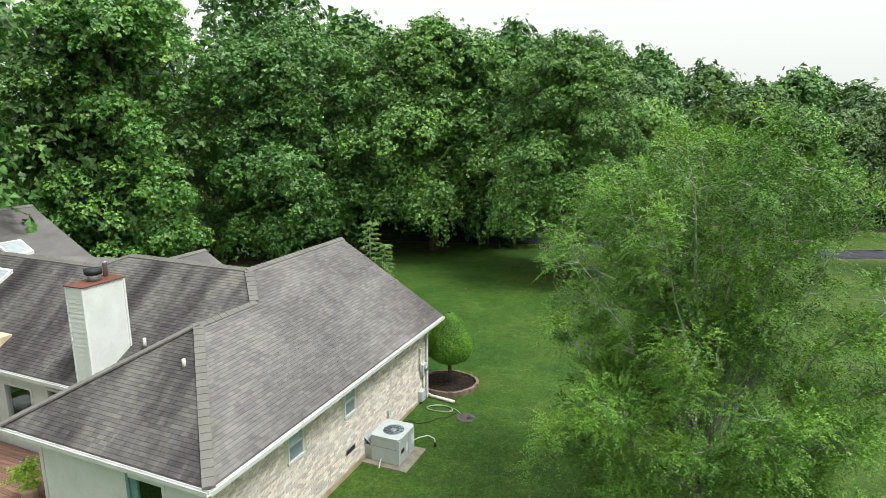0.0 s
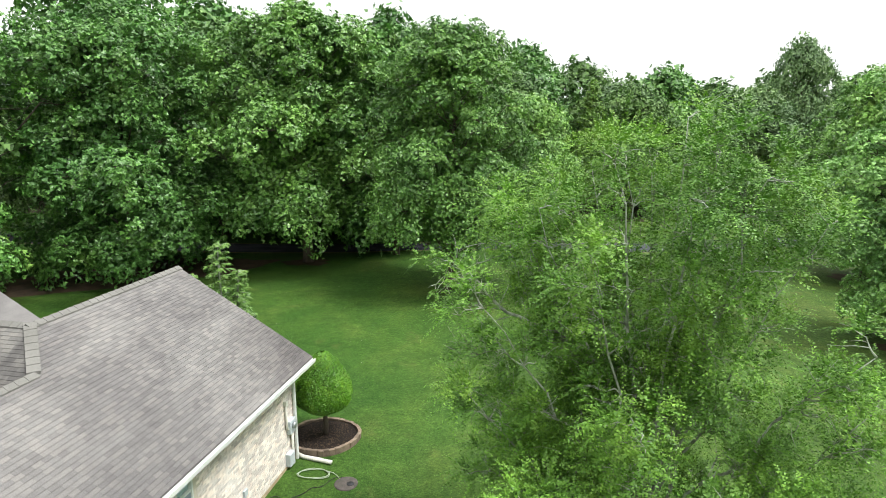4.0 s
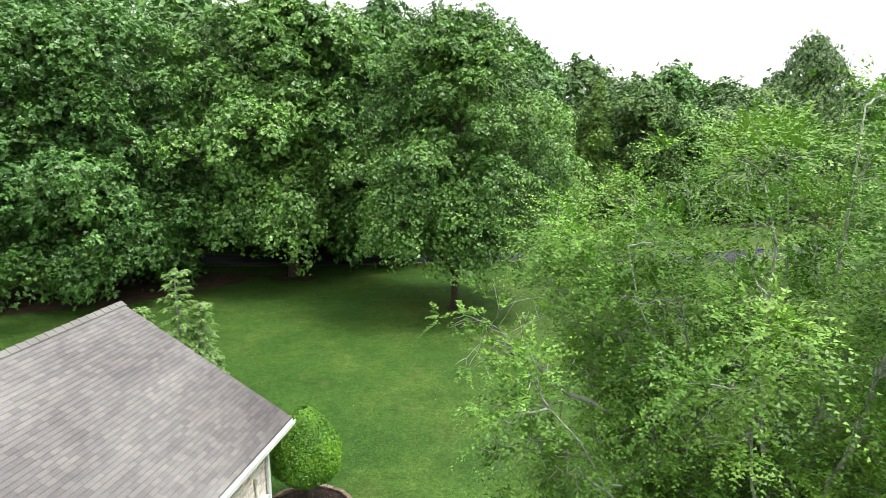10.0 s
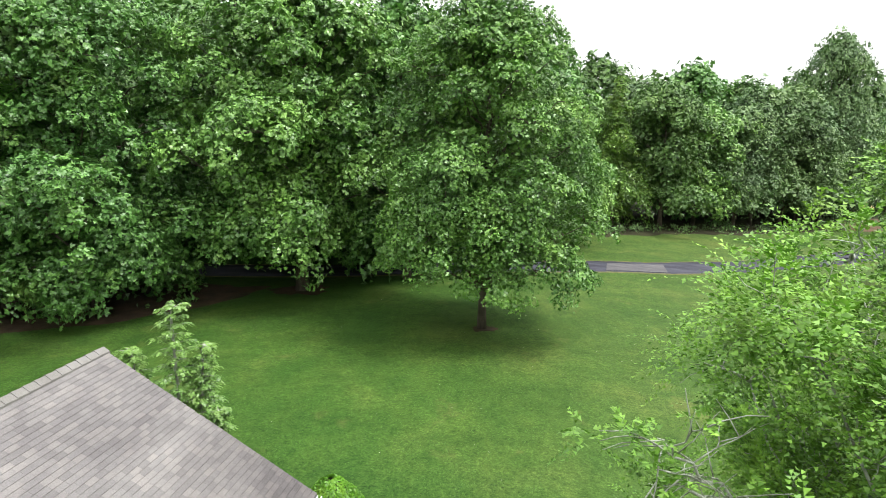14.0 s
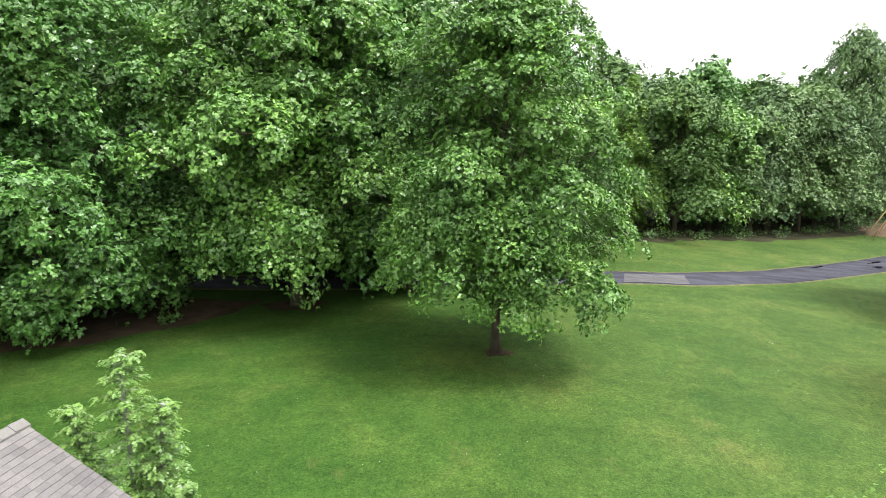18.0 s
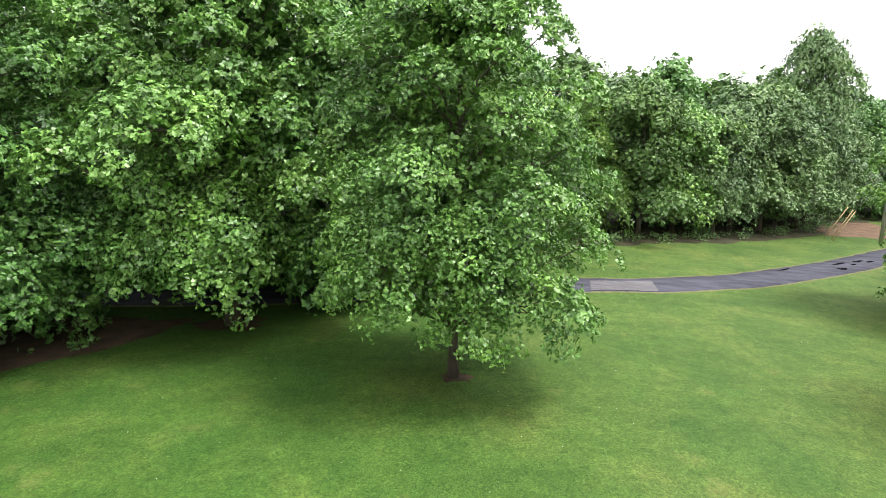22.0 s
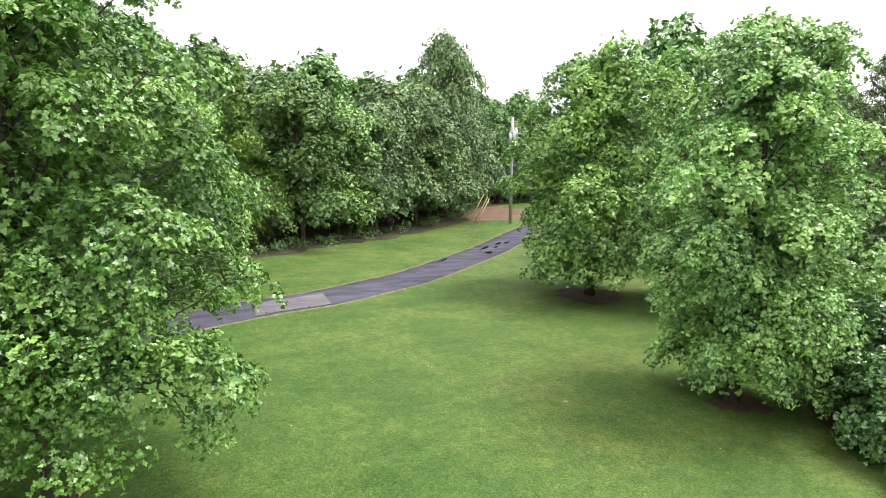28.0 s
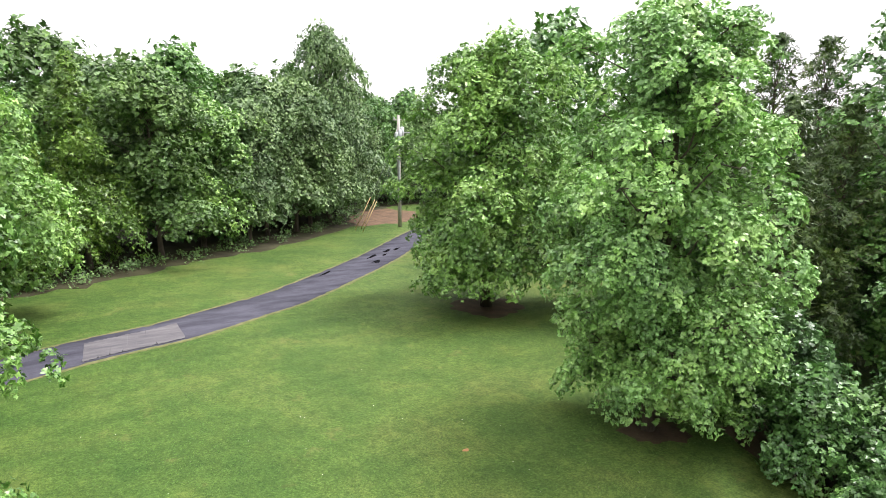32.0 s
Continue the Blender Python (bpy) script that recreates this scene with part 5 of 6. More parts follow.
part("panel_door", boxed(WALL_X + 0.14, WALL_X + 0.15, 9.42, 9.66, 0.22, 0.54), METER_GREY, panel)
part("downspout", tubes("downspout", [([(0.03, 10.05, EAVE - 0.14), (-0.1, 10.02, EAVE - 0.24), (WALL_X + 0.06, 9.97, EAVE - 0.42), (WALL_X + 0.06, 9.97, 0.12), (WALL_X + 0.12, 9.98, 0.05)], [0.045] * 5)], WHITE_TRIM, 8, False), None, house, "white metal downspout")
part("outlet_box", boxed(WALL_X, WALL_X + 0.06, 7.3, 7.44, 0.72, 0.88, bevel=0.008), METER_GREY, house)
part("outlet_conduit", tubes("outlet_conduit", [([(WALL_X + 0.03, 7.37, 0.72), (WALL_X + 0.03, 7.36, 0.3), (WALL_X + 0.05, 7.2, 0.1)], [0.02] * 3)], GALV, 8), None, house)
vent = part("foundation_vent", boxed(WALL_X, WALL_X + 0.02, 5.03, 5.48, 0.66, 0.8), GALV, house, "grey louvred foundation vent")
for k in range(4):
    part("louvre", boxed(WALL_X + 0.02, WALL_X + 0.03, 5.05, 5.46, 0.675 + 0.03 * k, 0.69 + 0.03 * k), DARK, vent)

# air conditioner on its pad, own axes of the house
HM = house.matrix_basis.copy()


def beside(name, x, y, z, label, category, group="", turn=0):
    return thing(name, HM @ pose(x, y, z, 0, 0, turn), label, category, group)


pad = beside("concrete_pad", 0.27, 6.42, 0.0, "weathered concrete pad under the air conditioner", "pad")
part("slab", boxed(-0.68, 0.68, -0.64, 0.64, -0.1, 0.09, bevel=0.015), CONCRETE, pad)
ac = beside("air_conditioner", 0.23, 6.43, 0.094, "pale grey air conditioner beside the brick wall", "air conditioner")
bm = boxed(-0.43, 0.43, -0.47, 0.47, 0.0, 0.72, bevel=0.015)
part("cabinet", bm, AC_GREY, ac)
n = 28
verts, faces = [], []
for k in range(n):
    w_ = 2 * math.pi * k / n
    c_, s_ = math.cos(w_), math.sin(w_)
    q = max(abs(c_) / 0.45, abs(s_) / 0.49)
    for rad_, zz in ((None, 0.722), (None, 0.765), (0.30, 0.765), (0.285, 0.745)):
        verts.append((c_ / q, s_ / q, zz) if rad_ is None else (rad_ * c_ + 0.02, rad_ * s_, zz))
for k in range(n):
    for j in range(3):
        a_, b_ = 4 * k + j, 4 * ((k + 1) % n) + j
        faces.append((a_, b_, b_ + 1, a_ + 1))
part("top_panel", mesh_of("top_panel", verts, faces, AC_GREY), None, ac)
part("fan_well", tubes("fan_well", [([(0.02, 0, 0.722), (0.02, 0, 0.744)], [0.28, 0.283])], SCREEN, 28), None, ac)
part("fan_hub", tubes("fan_hub", [([(0.02, 0, 0.744), (0.02, 0, 0.762)], [0.09, 0.08])], GALV, 16), None, ac)
for k in range(10):
    w_ = k * math.pi / 5
    part("grille_bar", tubes("grille_bar", [([(0.02 + 0.08 * math.cos(w_), 0.08 * math.sin(w_), 0.757), (0.02 + 0.29 * math.cos(w_), 0.29 * math.sin(w_), 0.757)], [0.006, 0.006])], DARK, 5), None, ac)
for rad_ in (0.15, 0.22):
    ring = [(0.02 + rad_ * math.cos(k * math.pi / 10), rad_ * math.sin(k * math.pi / 10), 0.757) for k in range(21)]
    part("grille_ring", tubes("grille_ring", [(ring, [0.005] * 21)], DARK, 5), None, ac)
part("badge", boxed(0.436, 0.44, -0.36, -0.18, 0.3, 0.42), DARK, ac)
part("label_plate", boxed(0.436, 0.439, -0.08, 0.04, 0.22, 0.48), WHITE_TRIM, ac)
part("label_plate", boxed(0.436, 0.439, 0.26, 0.40, 0.25, 0.56), WHITE_TRIM, ac)
part("seam", boxed(-0.42, 0.42, -0.4735, -0.4715, 0.44, 0.448), DARK, ac)
part("panel_seam", boxed(0.4355, 0.4375, 0.06, 0.066, 0.05, 0.7), DARK, ac)
duct = beside("air_duct", -0.31, 6.35, 0.094, "galvanised duct housing between wall and air conditioner", "duct")
bm = bmesh.new()
box(bm, -0.105, 0.11, -0.36, 0.36, 0.0, 0.42)
part("housing", bm, GALV, duct)
bm = bmesh.new()
slab(bm, [(-0.105, -0.38, 0.62), (0.115, -0.38, 0.45), (0.115, 0.38, 0.45), (-0.105, 0.38, 0.62)], 0.02)
part("hood", bm, GALV, duct)
drain = beside("drain_pipe", 0.1, 5.7, 0.0, "white plastic drain pipe leading from the pad", "pipe")
part("pipe", tubes("pipe", [([(0, 0.28, 0.2), (0.05, 0.1, 0.16), (0.06, 0.02, 0.02), (0.3, -0.1, 0.015), (0.55, -0.16, 0.015)], [0.018] * 5)], PVC, 8), None, drain)
line = beside("gas_line", 0.68, 7.1, 0.0, "thin white pipe with a dark valve beside the pad", "pipe")
part("pipe", tubes("pipe", [([(-0.1, -0.25, 0.35), (0.02, 0.0, 0.36), (0.2, 0.25, 0.34), (0.42, 0.22, 0.3), (0.44, 0.2, 0.0)], [0.015] * 5)], PVC, 8), None, line)
part("valve", tubes("valve", [([(0.44, 0.2, 0.0), (0.44, 0.2, 0.1), (0.44, 0.2, 0.2)], [0.03, 0.045, 0.02])], DARK, 10), None, line)

# shrub bed at the far corner
def bed_outline(n_):
    out = []
    for k in range(n_):
        w_ = 2 * math.pi * k / n_
        out.append((-4.42 + 1.0 * math.cos(w_) * (1 + 0.05 * math.sin(2 * w_)), 17.4 + 0.9 * math.sin(w_)))
    return out


bed = thing("mulch_bed", pose(-4.42, 17.4, gz(-4.42, 17.4)), "oval bed of black mulch edged with brown blocks", "flower bed")
ring = bed_outline(40)
mv, mf = [(0, 0, 0.12)], []
rg = np.random.default_rng(3)
for r_ in range(1, 9):
    for x, y in ring:
        mv.append(((x + 4.42) * 0.95 * r_ / 8, (y - 17.4) * 0.95 * r_ / 8, 0.085 + 0.04 * (1 - r_ / 8) + 0.02 * rg.uniform()))
for k in range(40):
    mf.append((0, 1 + k, 1 + (k + 1) % 40))
for r_ in range(7):
    for k in range(40):
        a_, b_ = 1 + r_ * 40 + k, 1 + r_ * 40 + (k + 1) % 40
        mf.append((a_, a_ + 40, b_ + 40, b_))
part("mulch", mesh_of("mulch", mv, mf, MULCH, True), None, bed)
chips, cfaces = [], []
for k in range(700):
    w_, r_ = rg.uniform(0, 6.28), math.sqrt(rg.uniform(0, 0.85))
    c0 = np.array([0.95 * r_ * math.cos(w_), 0.85 * r_ * math.sin(w_), 0.13 + 0.015 * rg.uniform()])
    d_ = rg.normal(size=3) * np.array([1, 1, 0.3])
    d_ = d_ / np.linalg.norm(d_) * 0.03
    e_ = np.cross(d_, [0, 0, 1]) * 0.35
    b_ = len(chips)
    chips += [c0 - d_, c0 + e_, c0 + d_, c0 - e_]
    cfaces.append((b_, b_ + 1, b_ + 2, b_ + 3))
tagged(part("mulch_litter", mesh_of("mulch_litter", chips, cfaces, SOIL), None, bed), kind="stuff")
blocks = bed_outline(38)
blk = bpy.data.meshes.new("edging_block")
bm = boxed(-0.082, 0.082, -0.05, 0.05, -0.03, 0.17, bevel=0.012)
bm.to_mesh(blk)
bm.free()
blk.materials.append(EDGING)
for k, (x, y) in enumerate(blocks):
    x2, y2 = blocks[(k + 1) % 38]
    ob = new("edging_block", blk)
    ob.parent = bed
    ob.matrix_basis = pose((x + x2) / 2 + 4.42, (y + y2) / 2 - 17.4, 0.01 * rg.normal(), 3 * rg.normal(), 3 * rg.normal(), math.degrees(math.atan2(y2 - y, x2 - x)))

# clipped tree in the bed
topiary = thing("clipped_holly", pose(-4.37, 17.46, gz(-4.37, 17.46) + 0.2), "egg-shaped clipped holly on a short bare trunk", "shrub")
part("trunk", tubes("trunk", [([(0, 0, -0.15), (0.02, 0, 0.15), (-0.01, 0.01, 0.5), (0, 0, 0.9)], [0.1, 0.075, 0.065, 0.05])], BARK, 10), None, topiary)


def egg(z):
    """Radius of the clipped head at height z."""
    s_ = (z - 0.62) / 1.82
    return 0.79 * np.sqrt(np.clip(1 - (1 - np.minimum(s_ / 0.32, 1)) ** 2, 0, 1)) * np.clip(1 - np.clip((s_ - 0.32) / 0.70, 0, 1) ** 1.6, 0, 1) ** 0.75


rg = np.random.default_rng(17)
zz = 0.63 + 1.80 * rg.uniform(0, 1, 44000)
keep = rg.uniform(0, 1, len(zz)) < egg(zz) / 0.8 + 0.08
zz = zz[keep]
w_ = rg.uniform(0, 6.283, len(zz))
rr_ = egg(zz) * (1 - 0.16 * rg.uniform(0, 1, len(zz)) ** 2) * (1 + 0.035 * np.sin(5 * w_ + 3 * zz) + 0.03 * np.sin(9 * w_ - 7 * zz)) + 0.015 * rg.normal(size=len(zz))
pos = np.stack([rr_ * np.cos(w_), rr_ * np.sin(w_), zz], 1)
nrm = np.stack([np.cos(w_), np.sin(w_), (zz - 1.0) * 0.9], 1) + 0.6 * rg.normal(size=(len(zz), 3))
part("crown", leaves_mesh("crown", pos, nrm, 0.046 * rg.uniform(0.6, 1.3, len(zz)), LEAF_BOX, rg, False, 0.65), None, topiary)
# Solid core under the leaves, coloured dark for the head's inner shade
core_z = np.linspace(0.66, 2.3, 12)
part("inner_twigs", tubes("inner_twigs", [(np.stack([0 * core_z, 0 * core_z, core_z], 1), egg(core_z) * 0.8 + 0.01)], SHADE_BROWN, 16), None, topiary)

# pipe, hose and cover on the grass
spout = thing("drain_extension", pose(-4.78, 16.42, gz(-4.78, 16.42)), "off-white corrugated drain extension lying on the grass", "pipe")
part("pipe", tubes("pipe", [([(-0.1, 0.05, 0.07), (0.1, -0.06, 0.06), (0.3, -0.1, 0.055), (0.5, -0.14, 0.055), (0.72, -0.22, 0.055), (0.92, -0.27, 0.055)], [0.055] * 6)], PVC, 12), None, spout)
for k in range(14):
    q = k / 13
    part("rib", tubes("rib", [([(0.1 + 0.8 * q, -0.06 - 0.2 * q, 0.0575), (0.118 + 0.8 * q, -0.065 - 0.2 * q, 0.0575)], [0.061, 0.061])], PVC, 12), None, spout)
coil = thing("garden_hose", pose(-4.2, 15.65, gz(-4.2, 15.65)), "loose coil of pale green hose on the grass", "hose")
loop = [(0.42 * math.cos(0.5 * k) * (1 + 0.05 * math.sin(1.7 * k)), 0.22 * math.sin(0.5 * k) + 0.03 * math.sin(0.9 * k), 0.03 + 0.001 * k) for k in range(28)]
loop += [(0.5, 0.1, 0.03), (0.62, 0.0, 0.02), (0.7, -0.1, 0.02)]
part("tube", tubes("tube", [(loop, [0.011] * len(loop))], HOSE, 6), None, coil)
cable = thing("black_cable", pose(-4.3, 14.9, gz(-4.3, 14.9)), "black cable trailing through the grass", "cable")
path_ = catmull([(-0.9, -0.55), (-0.6, -0.2), (-0.3, -0.3), (0.05, -0.05), (0.2, 0.2), (0.45, 0.3), (0.62, 0.62), (0.85, 0.72), (0.95, 0.5)], 6)
part("tube", tubes("tube", [([(x, y, 0.02) for x, y in path_], [0.01] * len(path_))], BLACK_HOSE, 6), None, cable)
lid = thing("valve_cover", pose(-3.28, 15.36, gz(-3.28, 15.36)), "flat grey stone-like cover set in the grass", "cover")
part("slab", tubes("slab", [([(0, 0, -0.05), (0, 0, 0.015), (0, 0, 0.025)], [0.3, 0.3, 0.27])], COVER, 20), None, lid)
part("plate", tubes("plate", [([(0.12, -0.02, 0.025), (0.12, -0.02, 0.035)], [0.1, 0.09])], DARK, 14), None, lid)

# deck behind the wing
deck = beside("wooden_deck", -9.2, 0.9, 0.0, "red-brown plank deck against the house", "deck")
board = bpy.data.meshes.new("plank")
bm = boxed(-3.6, 3.6, -0.068, 0.068, 0.3, 0.335, bevel=0.006)
bm.to_mesh(board)
bm.free()
board.materials.append(DECK_WOOD)
for k in range(26):
    ob = new("plank", board)
    ob.parent = deck
    ob.location = (0.25, -2.2 + 0.142 * k, 0)
for x in (-3.2, 0, 3.2):
    part("joist", boxed(x - 0.05, x + 0.05, -2.25, 1.4, 0.0, 0.299), DECK_WOOD, deck)
part("fascia", boxed(-3.35, 3.85, -2.31, -2.28, 0.02, 0.33), DECK_WOOD, deck)
umb = beside("patio_umbrella", -9.6, 1.6, 0.336, "closed slate grey patio umbrella on the deck", "umbrella")
part("pole", tubes("pole", [([(0, 0, 0), (0, 0, 2.3)], [0.025, 0.025])], DARK, 10), None, umb)
part("canopy", tubes("canopy", [([(0, 0, 0.9), (0, 0, 1.1), (0, 0, 1.6), (0, 0, 2.15), (0, 0, 2.28)], [0.13, 0.15, 0.12, 0.07, 0.02])], UMBRELLA, 12), None, umb)
part("foot", tubes("foot", [([(0, 0, 0), (0, 0, 0.08), (0, 0, 0.1)], [0.26, 0.25, 0.05])], DARK, 16), None, umb)
bench = beside("deck_bench", -9.5, 0.9, 0.336, "dark grey slatted bench on the deck", "bench")
for k in range(4):
    part("slat", boxed(-0.6, 0.6, -0.2 + 0.11 * k, -0.11 + 0.11 * k, 0.42, 0.45), UMBRELLA, bench)
for x in (-0.5, 0.5):
    part("leg", boxed(x - 0.03, x + 0.03, -0.18, 0.2, 0.0, 0.419), DARK, bench)
pot = beside("potted_plant", -6.6, 0.85, 0.336, "bright lime green plant in a pot on the deck", "plant")
part("pot", tubes("pot", [([(0, 0, 0), (0, 0, 0.3), (0, 0, 0.33), (0, 0, 0.31)], [0.15, 0.2, 0.215, 0.17])], PLY, 16), None, pot)
rg = np.random.default_rng(4)
pc = np.concatenate([rg.normal(size=(60, 2)) * 0.16, rg.uniform(0.4, 0.95, (60, 1))], 1)
pos, normal, size = foliage(rg, pc, unit(np.concatenate([pc[:, :2], 0.2 + 0 * pc[:, 2:]], 1)), 22, 0.13, 0.07, 0.6, 0.5)
part("leafage", leaves_mesh("leafage", pos, normal, size, LEAF_LIME, rg, False, 0.6), None, pot)
chest = beside("storage_chest", -10.6, 1.5, 0.336, "off-white storage chest on the deck", "chest")
part("body", boxed(-0.5, 0.5, -0.3, 0.3, 0.0, 0.55, bevel=0.02), SIDING, chest)
part("lid", boxed(-0.52, 0.52, -0.32, 0.32, 0.554, 0.62, bevel=0.02), SIDING, chest)

# utility pole at the bend of the driveway
POLE_WOOD = surface("weathered_pole_wood", (0.50, 0.47, 0.43), (0.32, 0.29, 0.26), 4, 40, 0.9, stretch=(4, 4, 0.3))
GUARD = surface("yellow_guy_guard", (0.50, 0.36, 0.18), (0.40, 0.28, 0.13), 4, 40, 0.6)
px, py = 38.9, 69.6
pole = thing("utility_pole", pose(px, py, gz(px, py)), "weathered wooden utility pole with grey transformers", "utility pole")
part("pole", tubes("pole", [([(0, 0, -0.1), (0, 0, 5.5), (0, 0, 11.2)], [0.19, 0.165, 0.13])], POLE_WOOD, 14), None, pole)
part("riser", boxed(-0.2, -0.06, -0.24, -0.13, 2.6, 7.0), GALV, pole, "pale metal riser")
for k in range(3):
    w_ = radians(200 + 55 * k)
    x, y, z = 0.36 * math.cos(w_), 0.36 * math.sin(w_), 8.4 + 0.25 * k
    can = part("transformer", tubes("transformer", [([(x, y, z), (x, y, z + 0.05), (x, y, z + 1.1), (x, y, z + 1.16)], [0.16, 0.2, 0.2, 0.12])], GALV, 14), None, pole, "grey transformer can")
    part("bushing", tubes("bushing", [([(x, y, z + 1.16), (x, y, z + 1.4)], [0.04, 0.025])], WHITE_TRIM, 8), None, can)
part("crossarm", boxed(-0.3, 2.2, -0.19, -0.09, 9.45, 9.56), GALV, pole)
part("crossarm", boxed(-0.5, 0.9, 0.09, 0.19, 10.7, 10.82), POLE_WOOD, pole)
for x in (-0.4, 0.0, 0.8):
    part("insulator", tubes("insulator", [([(x, 0.14, 10.82), (x, 0.14, 10.95), (x, 0.14, 11.02)], [0.03, 0.06, 0.03])], GALV, 8), None, pole)
for k, (bx, by, top, guard) in enumerate(((33.1, 69.0, 9.0, 3.6), (33.4, 68.1, 7.4, 3.4), (34.2, 69.6, 7.9, 3.2))):
    foot = np.array([bx - px, by - py, gz(bx, by) - gz(px, py)])
    head = np.array([-0.12, -0.1, top])
    wire = part("guy_wire", tubes("guy_wire", [([foot, head], [0.022, 0.022])], DARK, 6), None, pole)
    k_ = guard / np.linalg.norm(head - foot)
    part("guard", tubes("guard", [([foot, foot + (head - foot) * k_], [0.036, 0.036])], GUARD, 8), None, wire, "tan plastic guard")

VERGE = surface("dry_grass_verge", (0.15, 0.14, 0.065), (0.08, 0.10, 0.03), 3, 30, 0.95)
for side_ in (-1.45, 1.45):
    tn = np.gradient(DRIVE, axis=0)
    tn /= np.linalg.norm(tn, axis=1)[:, None]
    vv, vf = ribbon(DRIVE + np.stack([tn[:, 1], -tn[:, 0]], 1) * side_, 0.09, 0.022, 0.035, 21)
    tagged(new("verge", mesh_of("verge", vv, vf, VERGE, True)), "worn dry grass along the driveway's edge", "verge", kind="structure")

# marks on the driveway
def drive_at(x):
    i = int(np.argmin(abs(DRIVE[:, 0] - x)))
    return DRIVE[i]


def drive_z(x, y):
    return gz(x, y) + 0.03


PATCH = surface("pale_worn_asphalt", (0.145, 0.138, 0.142), (0.08, 0.078, 0.085), 1.2, 30, 0.95, spec=0.08, stretch=(0.6, 2.5, 1))
TAR = surface("fresh_black_tar", (0.010, 0.010, 0.012), (0.006, 0.006, 0.007), 4, 40, 1.0, spec=0.0)
near_line = DRIVE[(DRIVE[:, 0] > 5.7) & (DRIVE[:, 0] < 9.9)]
fine_line = catmull([tuple(p) for p in near_line], 8)
ft = np.gradient(fine_line, axis=0)
ft /= np.linalg.norm(ft, axis=1)[:, None]
pv, pf_ = [], []
rg = np.random.default_rng(8)
for i, (p, t_) in enumerate(zip(fine_line, ft)):
    sd = np.array([t_[1], -t_[0]])
    for o in (-0.75, -0.25, 0.3, 0.8, 1.22):
        q = p + sd * (o + 0.03 * rg.normal()) - t_ * 0.55 * o
        pv.append((q[0], q[1], gz(*q) + 0.058))
for i in range(len(fine_line) - 1):
    for k in range(4):
        a_ = i * 5 + k
        pf_.append((a_, a_ + 1, a_ + 6, a_ + 5))
worn = new("worn_patch", mesh_of("worn_patch", pv, pf_, PATCH, True))
tagged(worn, "pale worn patch in the asphalt driveway", "patch", kind="structure")
for k, (x, off, ra, rb) in enumerate(((26.0, 0.5, 0.75, 0.3), (27.3, -0.5, 1.3, 0.2), (29.3, -0.2, 1.1, 0.22), (30.6, 0.3, 0.9, 0.2), (21.5, -1.0, 1.0, 0.12), (28.2, 0.15, 0.6, 0.16))):
    p = drive_at(x)
    patch("tar_patch", (p[0] + 0.5 * off, p[1] - 0.8 * off), (ra, rb), TAR, 0.026, "black tar repair on the driveway", "patch", turn=38, ragged=0.4, seed=30 + k, n=28, rings=3, z_of=drive_z)

# roof shingles and bricks, piece by piece
shingled("shingles", house, UR, lambda d: (d if d < UW else VR - (UR - UW) + d - UW, VE), (0, 1, 0), (-1, 0, 0), (0, 0, EAVE), SHINGLE, 1, apart=lambda a, d: 4.6 < a < 9.9 and 0.2 < d < 2.0)
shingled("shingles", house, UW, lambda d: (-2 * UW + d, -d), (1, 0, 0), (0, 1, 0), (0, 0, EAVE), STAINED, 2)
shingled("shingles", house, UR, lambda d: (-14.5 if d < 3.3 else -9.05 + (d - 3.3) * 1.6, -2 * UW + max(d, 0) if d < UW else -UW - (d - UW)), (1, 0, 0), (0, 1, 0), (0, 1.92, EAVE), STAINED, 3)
brick = bpy.data.meshes.new("brick")
bm = boxed(-0.014, 0.0, 0.0, 0.192, 0.0, 0.057)
bm.to_mesh(brick)
bm.free()
brick.materials.append(BRICK)
lone, bv, bf = 0, [], []
for row in range(38):
    z = 0.2 + 0.067 * row
    if z > EAVE - 0.22:
        break
    y = 0.47 - 0.1 * (row % 2)
    while y < 9.98:
        y0, y1 = max(y, 0.47), min(y + 0.192, 9.98)
        y += 0.202
        if y1 - y0 < 0.03 or any(h0 - 0.05 < y1 and y0 < h1 + 0.05 and z + 0.057 > b0 - 0.03 and z < b1 + 0.03 for h0, h1, b0, b1 in HOLES):
            continue
        if lone < 300 and y1 - y0 > 0.19 and 6.6 < y0 < 9.4 and 0.3 < z < 1.9:
            ob = new("brick", brick)
            ob.parent = east_wall
            ob.location = (WALL_X + 0.002, y0, z)
            lone += 1
            continue
        b_ = len(bv)
        x0, x1 = WALL_X - 0.012, WALL_X + 0.002
        bv += [(x0, y0, z), (x1, y0, z), (x1, y1, z), (x0, y1, z), (x0, y0, z + 0.057), (x1, y0, z + 0.057), (x1, y1, z + 0.057), (x0, y1, z + 0.057)]
        bf += [tuple(b_ + i for i in f_) for f_ in ((4, 5, 6, 7), (3, 2, 1, 0), (0, 1, 5, 4), (1, 2, 6, 5), (2, 3, 7, 6))]
tagged(part("brickwork", mesh_of("brickwork", bv, bf, BRICK), None, east_wall), kind="stuff")
for k in range(14):
    for x0, x1 in ((-5.19, -2.70), (-1.60, -0.54)):
        z = 0.05 + 0.185 * k
        b = bmesh.new()
        vs = [b.verts.new(p) for p in ((x0, 0.449, z), (x1, 0.449, z), (x1, 0.432, z), (x0, 0.432, z), (x0, 0.447, z + 0.183), (x1, 0.447, z + 0.183))]
        b.faces.new((vs[3], vs[2], vs[5], vs[4]))
        b.faces.new((vs[0], vs[1], vs[2], vs[3]))
        part("siding_board", b, SIDING, near_wall)

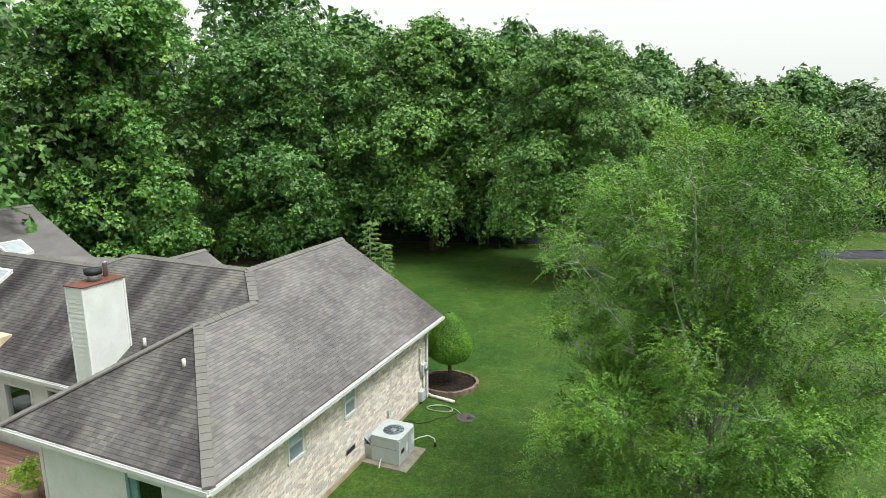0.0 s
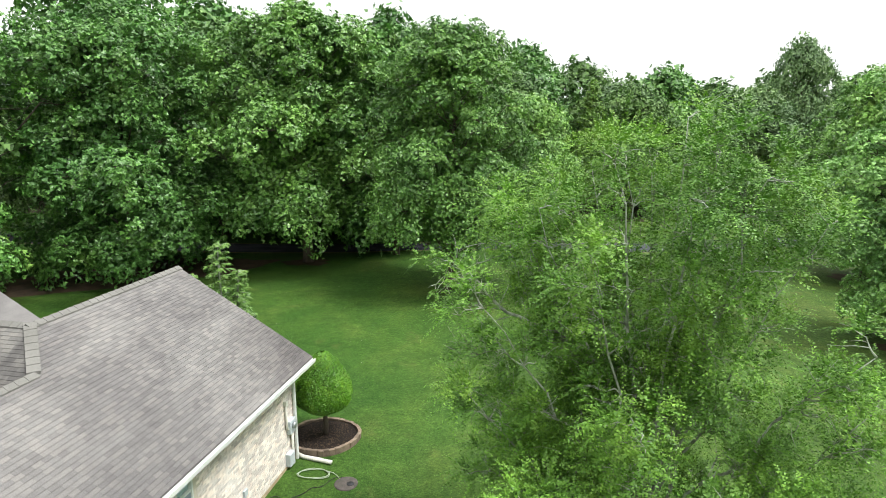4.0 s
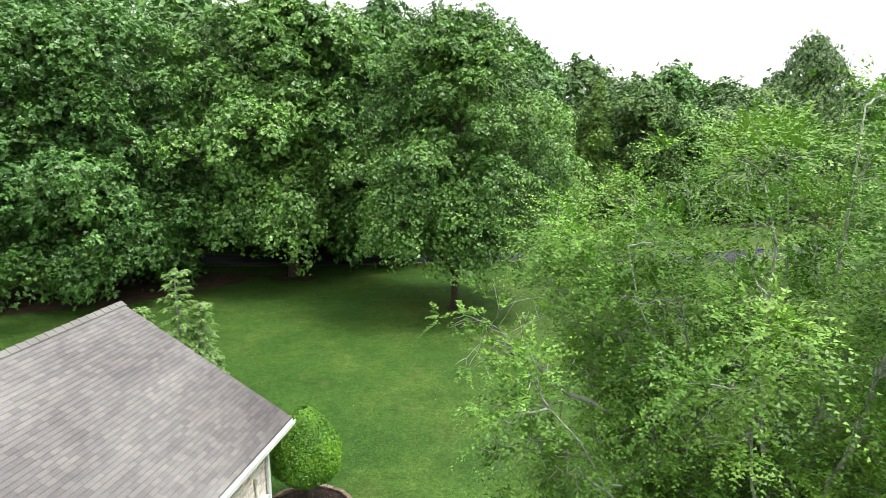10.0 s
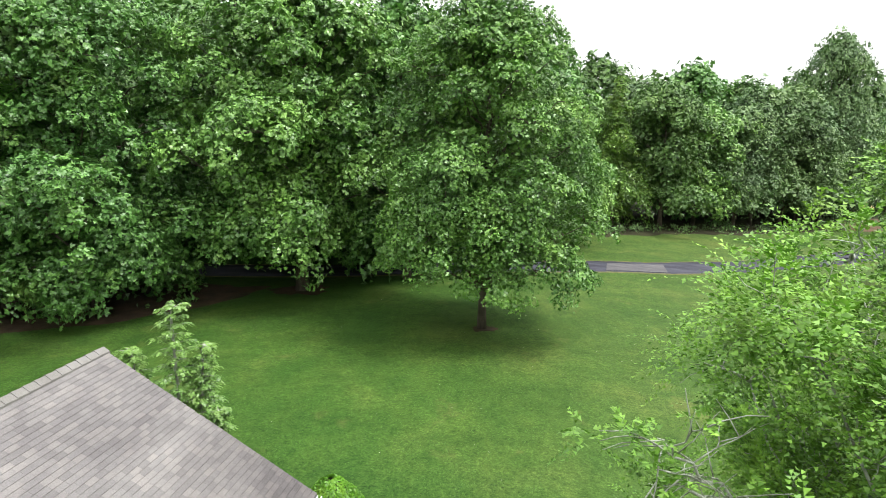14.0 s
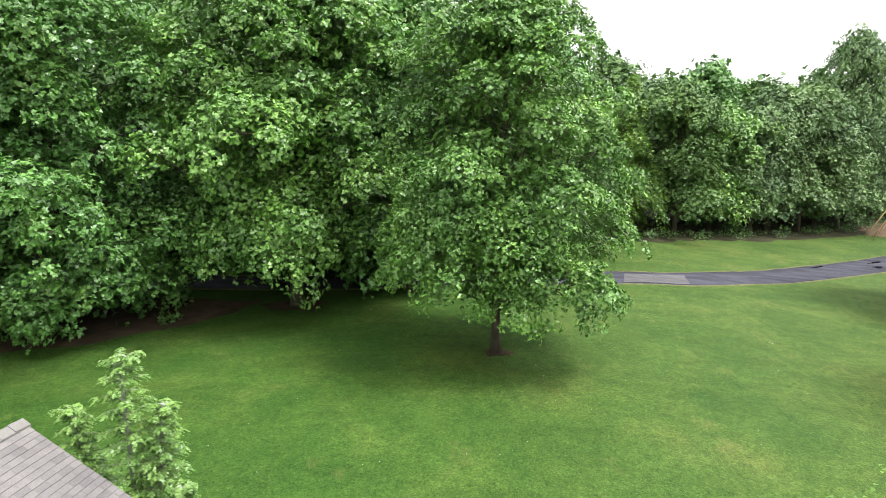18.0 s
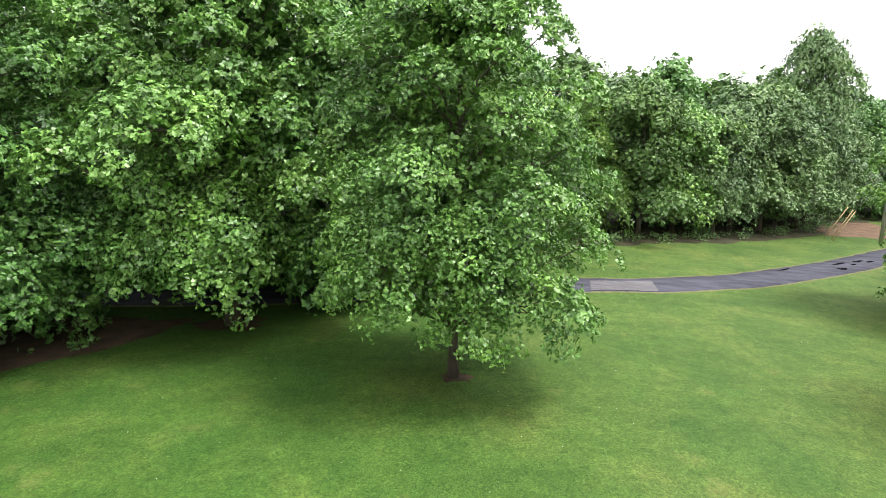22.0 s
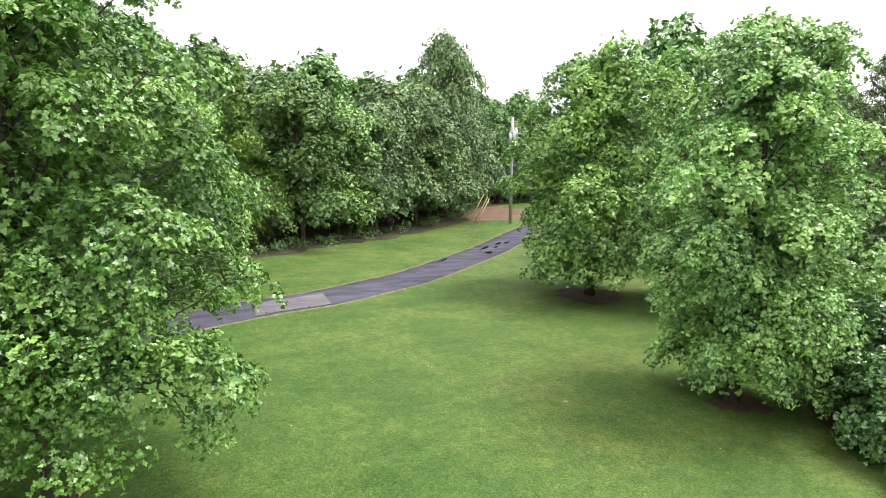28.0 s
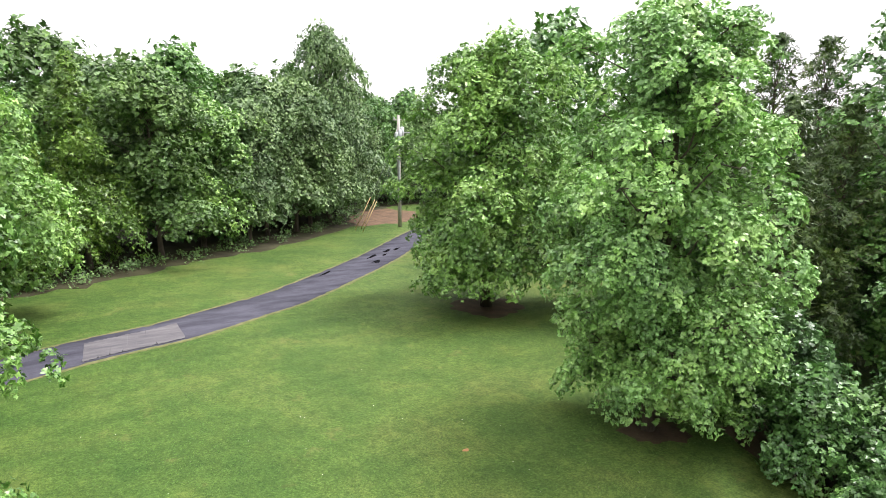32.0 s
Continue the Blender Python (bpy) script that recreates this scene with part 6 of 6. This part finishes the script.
# grass: short blades standing over the lawn
GRASS = leaf_material("grass_blade", (0.045, 0.115, 0.015), (0.070, 0.155, 0.022), (0.105, 0.200, 0.034), young=(0.160, 0.210, 0.055), young_amount=0.06, patch=0.4, shine=0.6)
rng = np.random.default_rng(77)
n_b = 230000
bx = rng.uniform(-22, 24, n_b)
by = 9 + 39 * rng.uniform(0, 1, n_b) ** 1.25
inside = np.zeros(n_b, bool)
c7, s7 = math.cos(radians(-7.3)), math.sin(radians(-7.3))
lx, ly = (bx + 5.77) * c7 + (by - 6.44) * s7, -(bx + 5.77) * s7 + (by - 6.44) * c7
inside |= (lx < -0.35) & (ly < 10.05)
inside |= (lx < 1.0) & (lx > -0.5) & (ly > 5.7) & (ly < 7.1)
inside |= ((bx + 4.42) / 1.12) ** 2 + ((by - 17.4) / 1.02) ** 2 < 1
inside |= np.min(np.abs(by[:, None] - np.interp(bx, DRIVE[:, 0], DRIVE[:, 1])[:, None]), 1) < 1.9
inside |= ((bx + 1.66) / 0.8) ** 2 + ((by - 31.55) / 0.65) ** 2 < 1
bx, by = bx[~inside], by[~inside]
n_b = len(bx)
bz = ground_z(bx, by) - 0.01
hgt = 0.034 * rng.uniform(0.6, 1.4, n_b)
w_ = rng.uniform(0, 6.283, n_b)
wid = 0.009 * rng.uniform(0.7, 1.4, n_b)
lean_ = rng.normal(size=(n_b, 2)) * 0.03
p0 = np.stack([bx - wid * np.cos(w_), by - wid * np.sin(w_), bz], 1)
p1 = np.stack([bx + wid * np.cos(w_), by + wid * np.sin(w_), bz], 1)
p2 = np.stack([bx + lean_[:, 0], by + lean_[:, 1], bz + hgt], 1)
grass = new("grass_blades", mesh_fast("grass_blades", np.stack([p0, p1, p2], 1).reshape(-1, 3), (np.arange(3 * n_b), np.full(n_b, 3)), GRASS))
tagged(grass, "short mown grass blades over the lawn", "grass", kind="stuff")

# white clover heads scattered in the lawn
CLOVER = surface("clover_white", (0.75, 0.75, 0.70), (0.6, 0.6, 0.55), 9, 60, 0.8)
rng = np.random.default_rng(78)
n_c = 110
cx, cy = rng.uniform(-12, 17, n_c), rng.uniform(20, 38, n_c)
keep_c = (np.hypot(cx + 1.7, cy - 31.6) > 0.9) & (cy < np.interp(cx, DRIVE[:, 0], DRIVE[:, 1]) - 2.2)
cx, cy = cx[keep_c], cy[keep_c]
cz = ground_z(cx, cy) + 0.045
cr = 0.012 * rng.uniform(0.7, 1.3, len(cx))
ring = [(1, 0, 0), (-0.5, 0.87, 0), (-0.5, -0.87, 0), (0, 0, 1.0)]
cv = np.stack([np.stack([cx + a * cr, cy + b * cr, cz + c * cr], 1) for a, b, c in ring], 1).reshape(-1, 3)
o4 = np.arange(len(cx))[:, None] * 4
ci = np.concatenate([o4 + np.array([[0, 1, 3]]), o4 + np.array([[1, 2, 3]]), o4 + np.array([[2, 0, 3]])], 1).ravel()
clover = new("clover_flowers", mesh_fast("clover_flowers", cv, (ci, np.full(3 * len(cx), 3)), CLOVER))
tagged(clover, "tiny white clover heads scattered over the lawn", "flowers", kind="stuff")
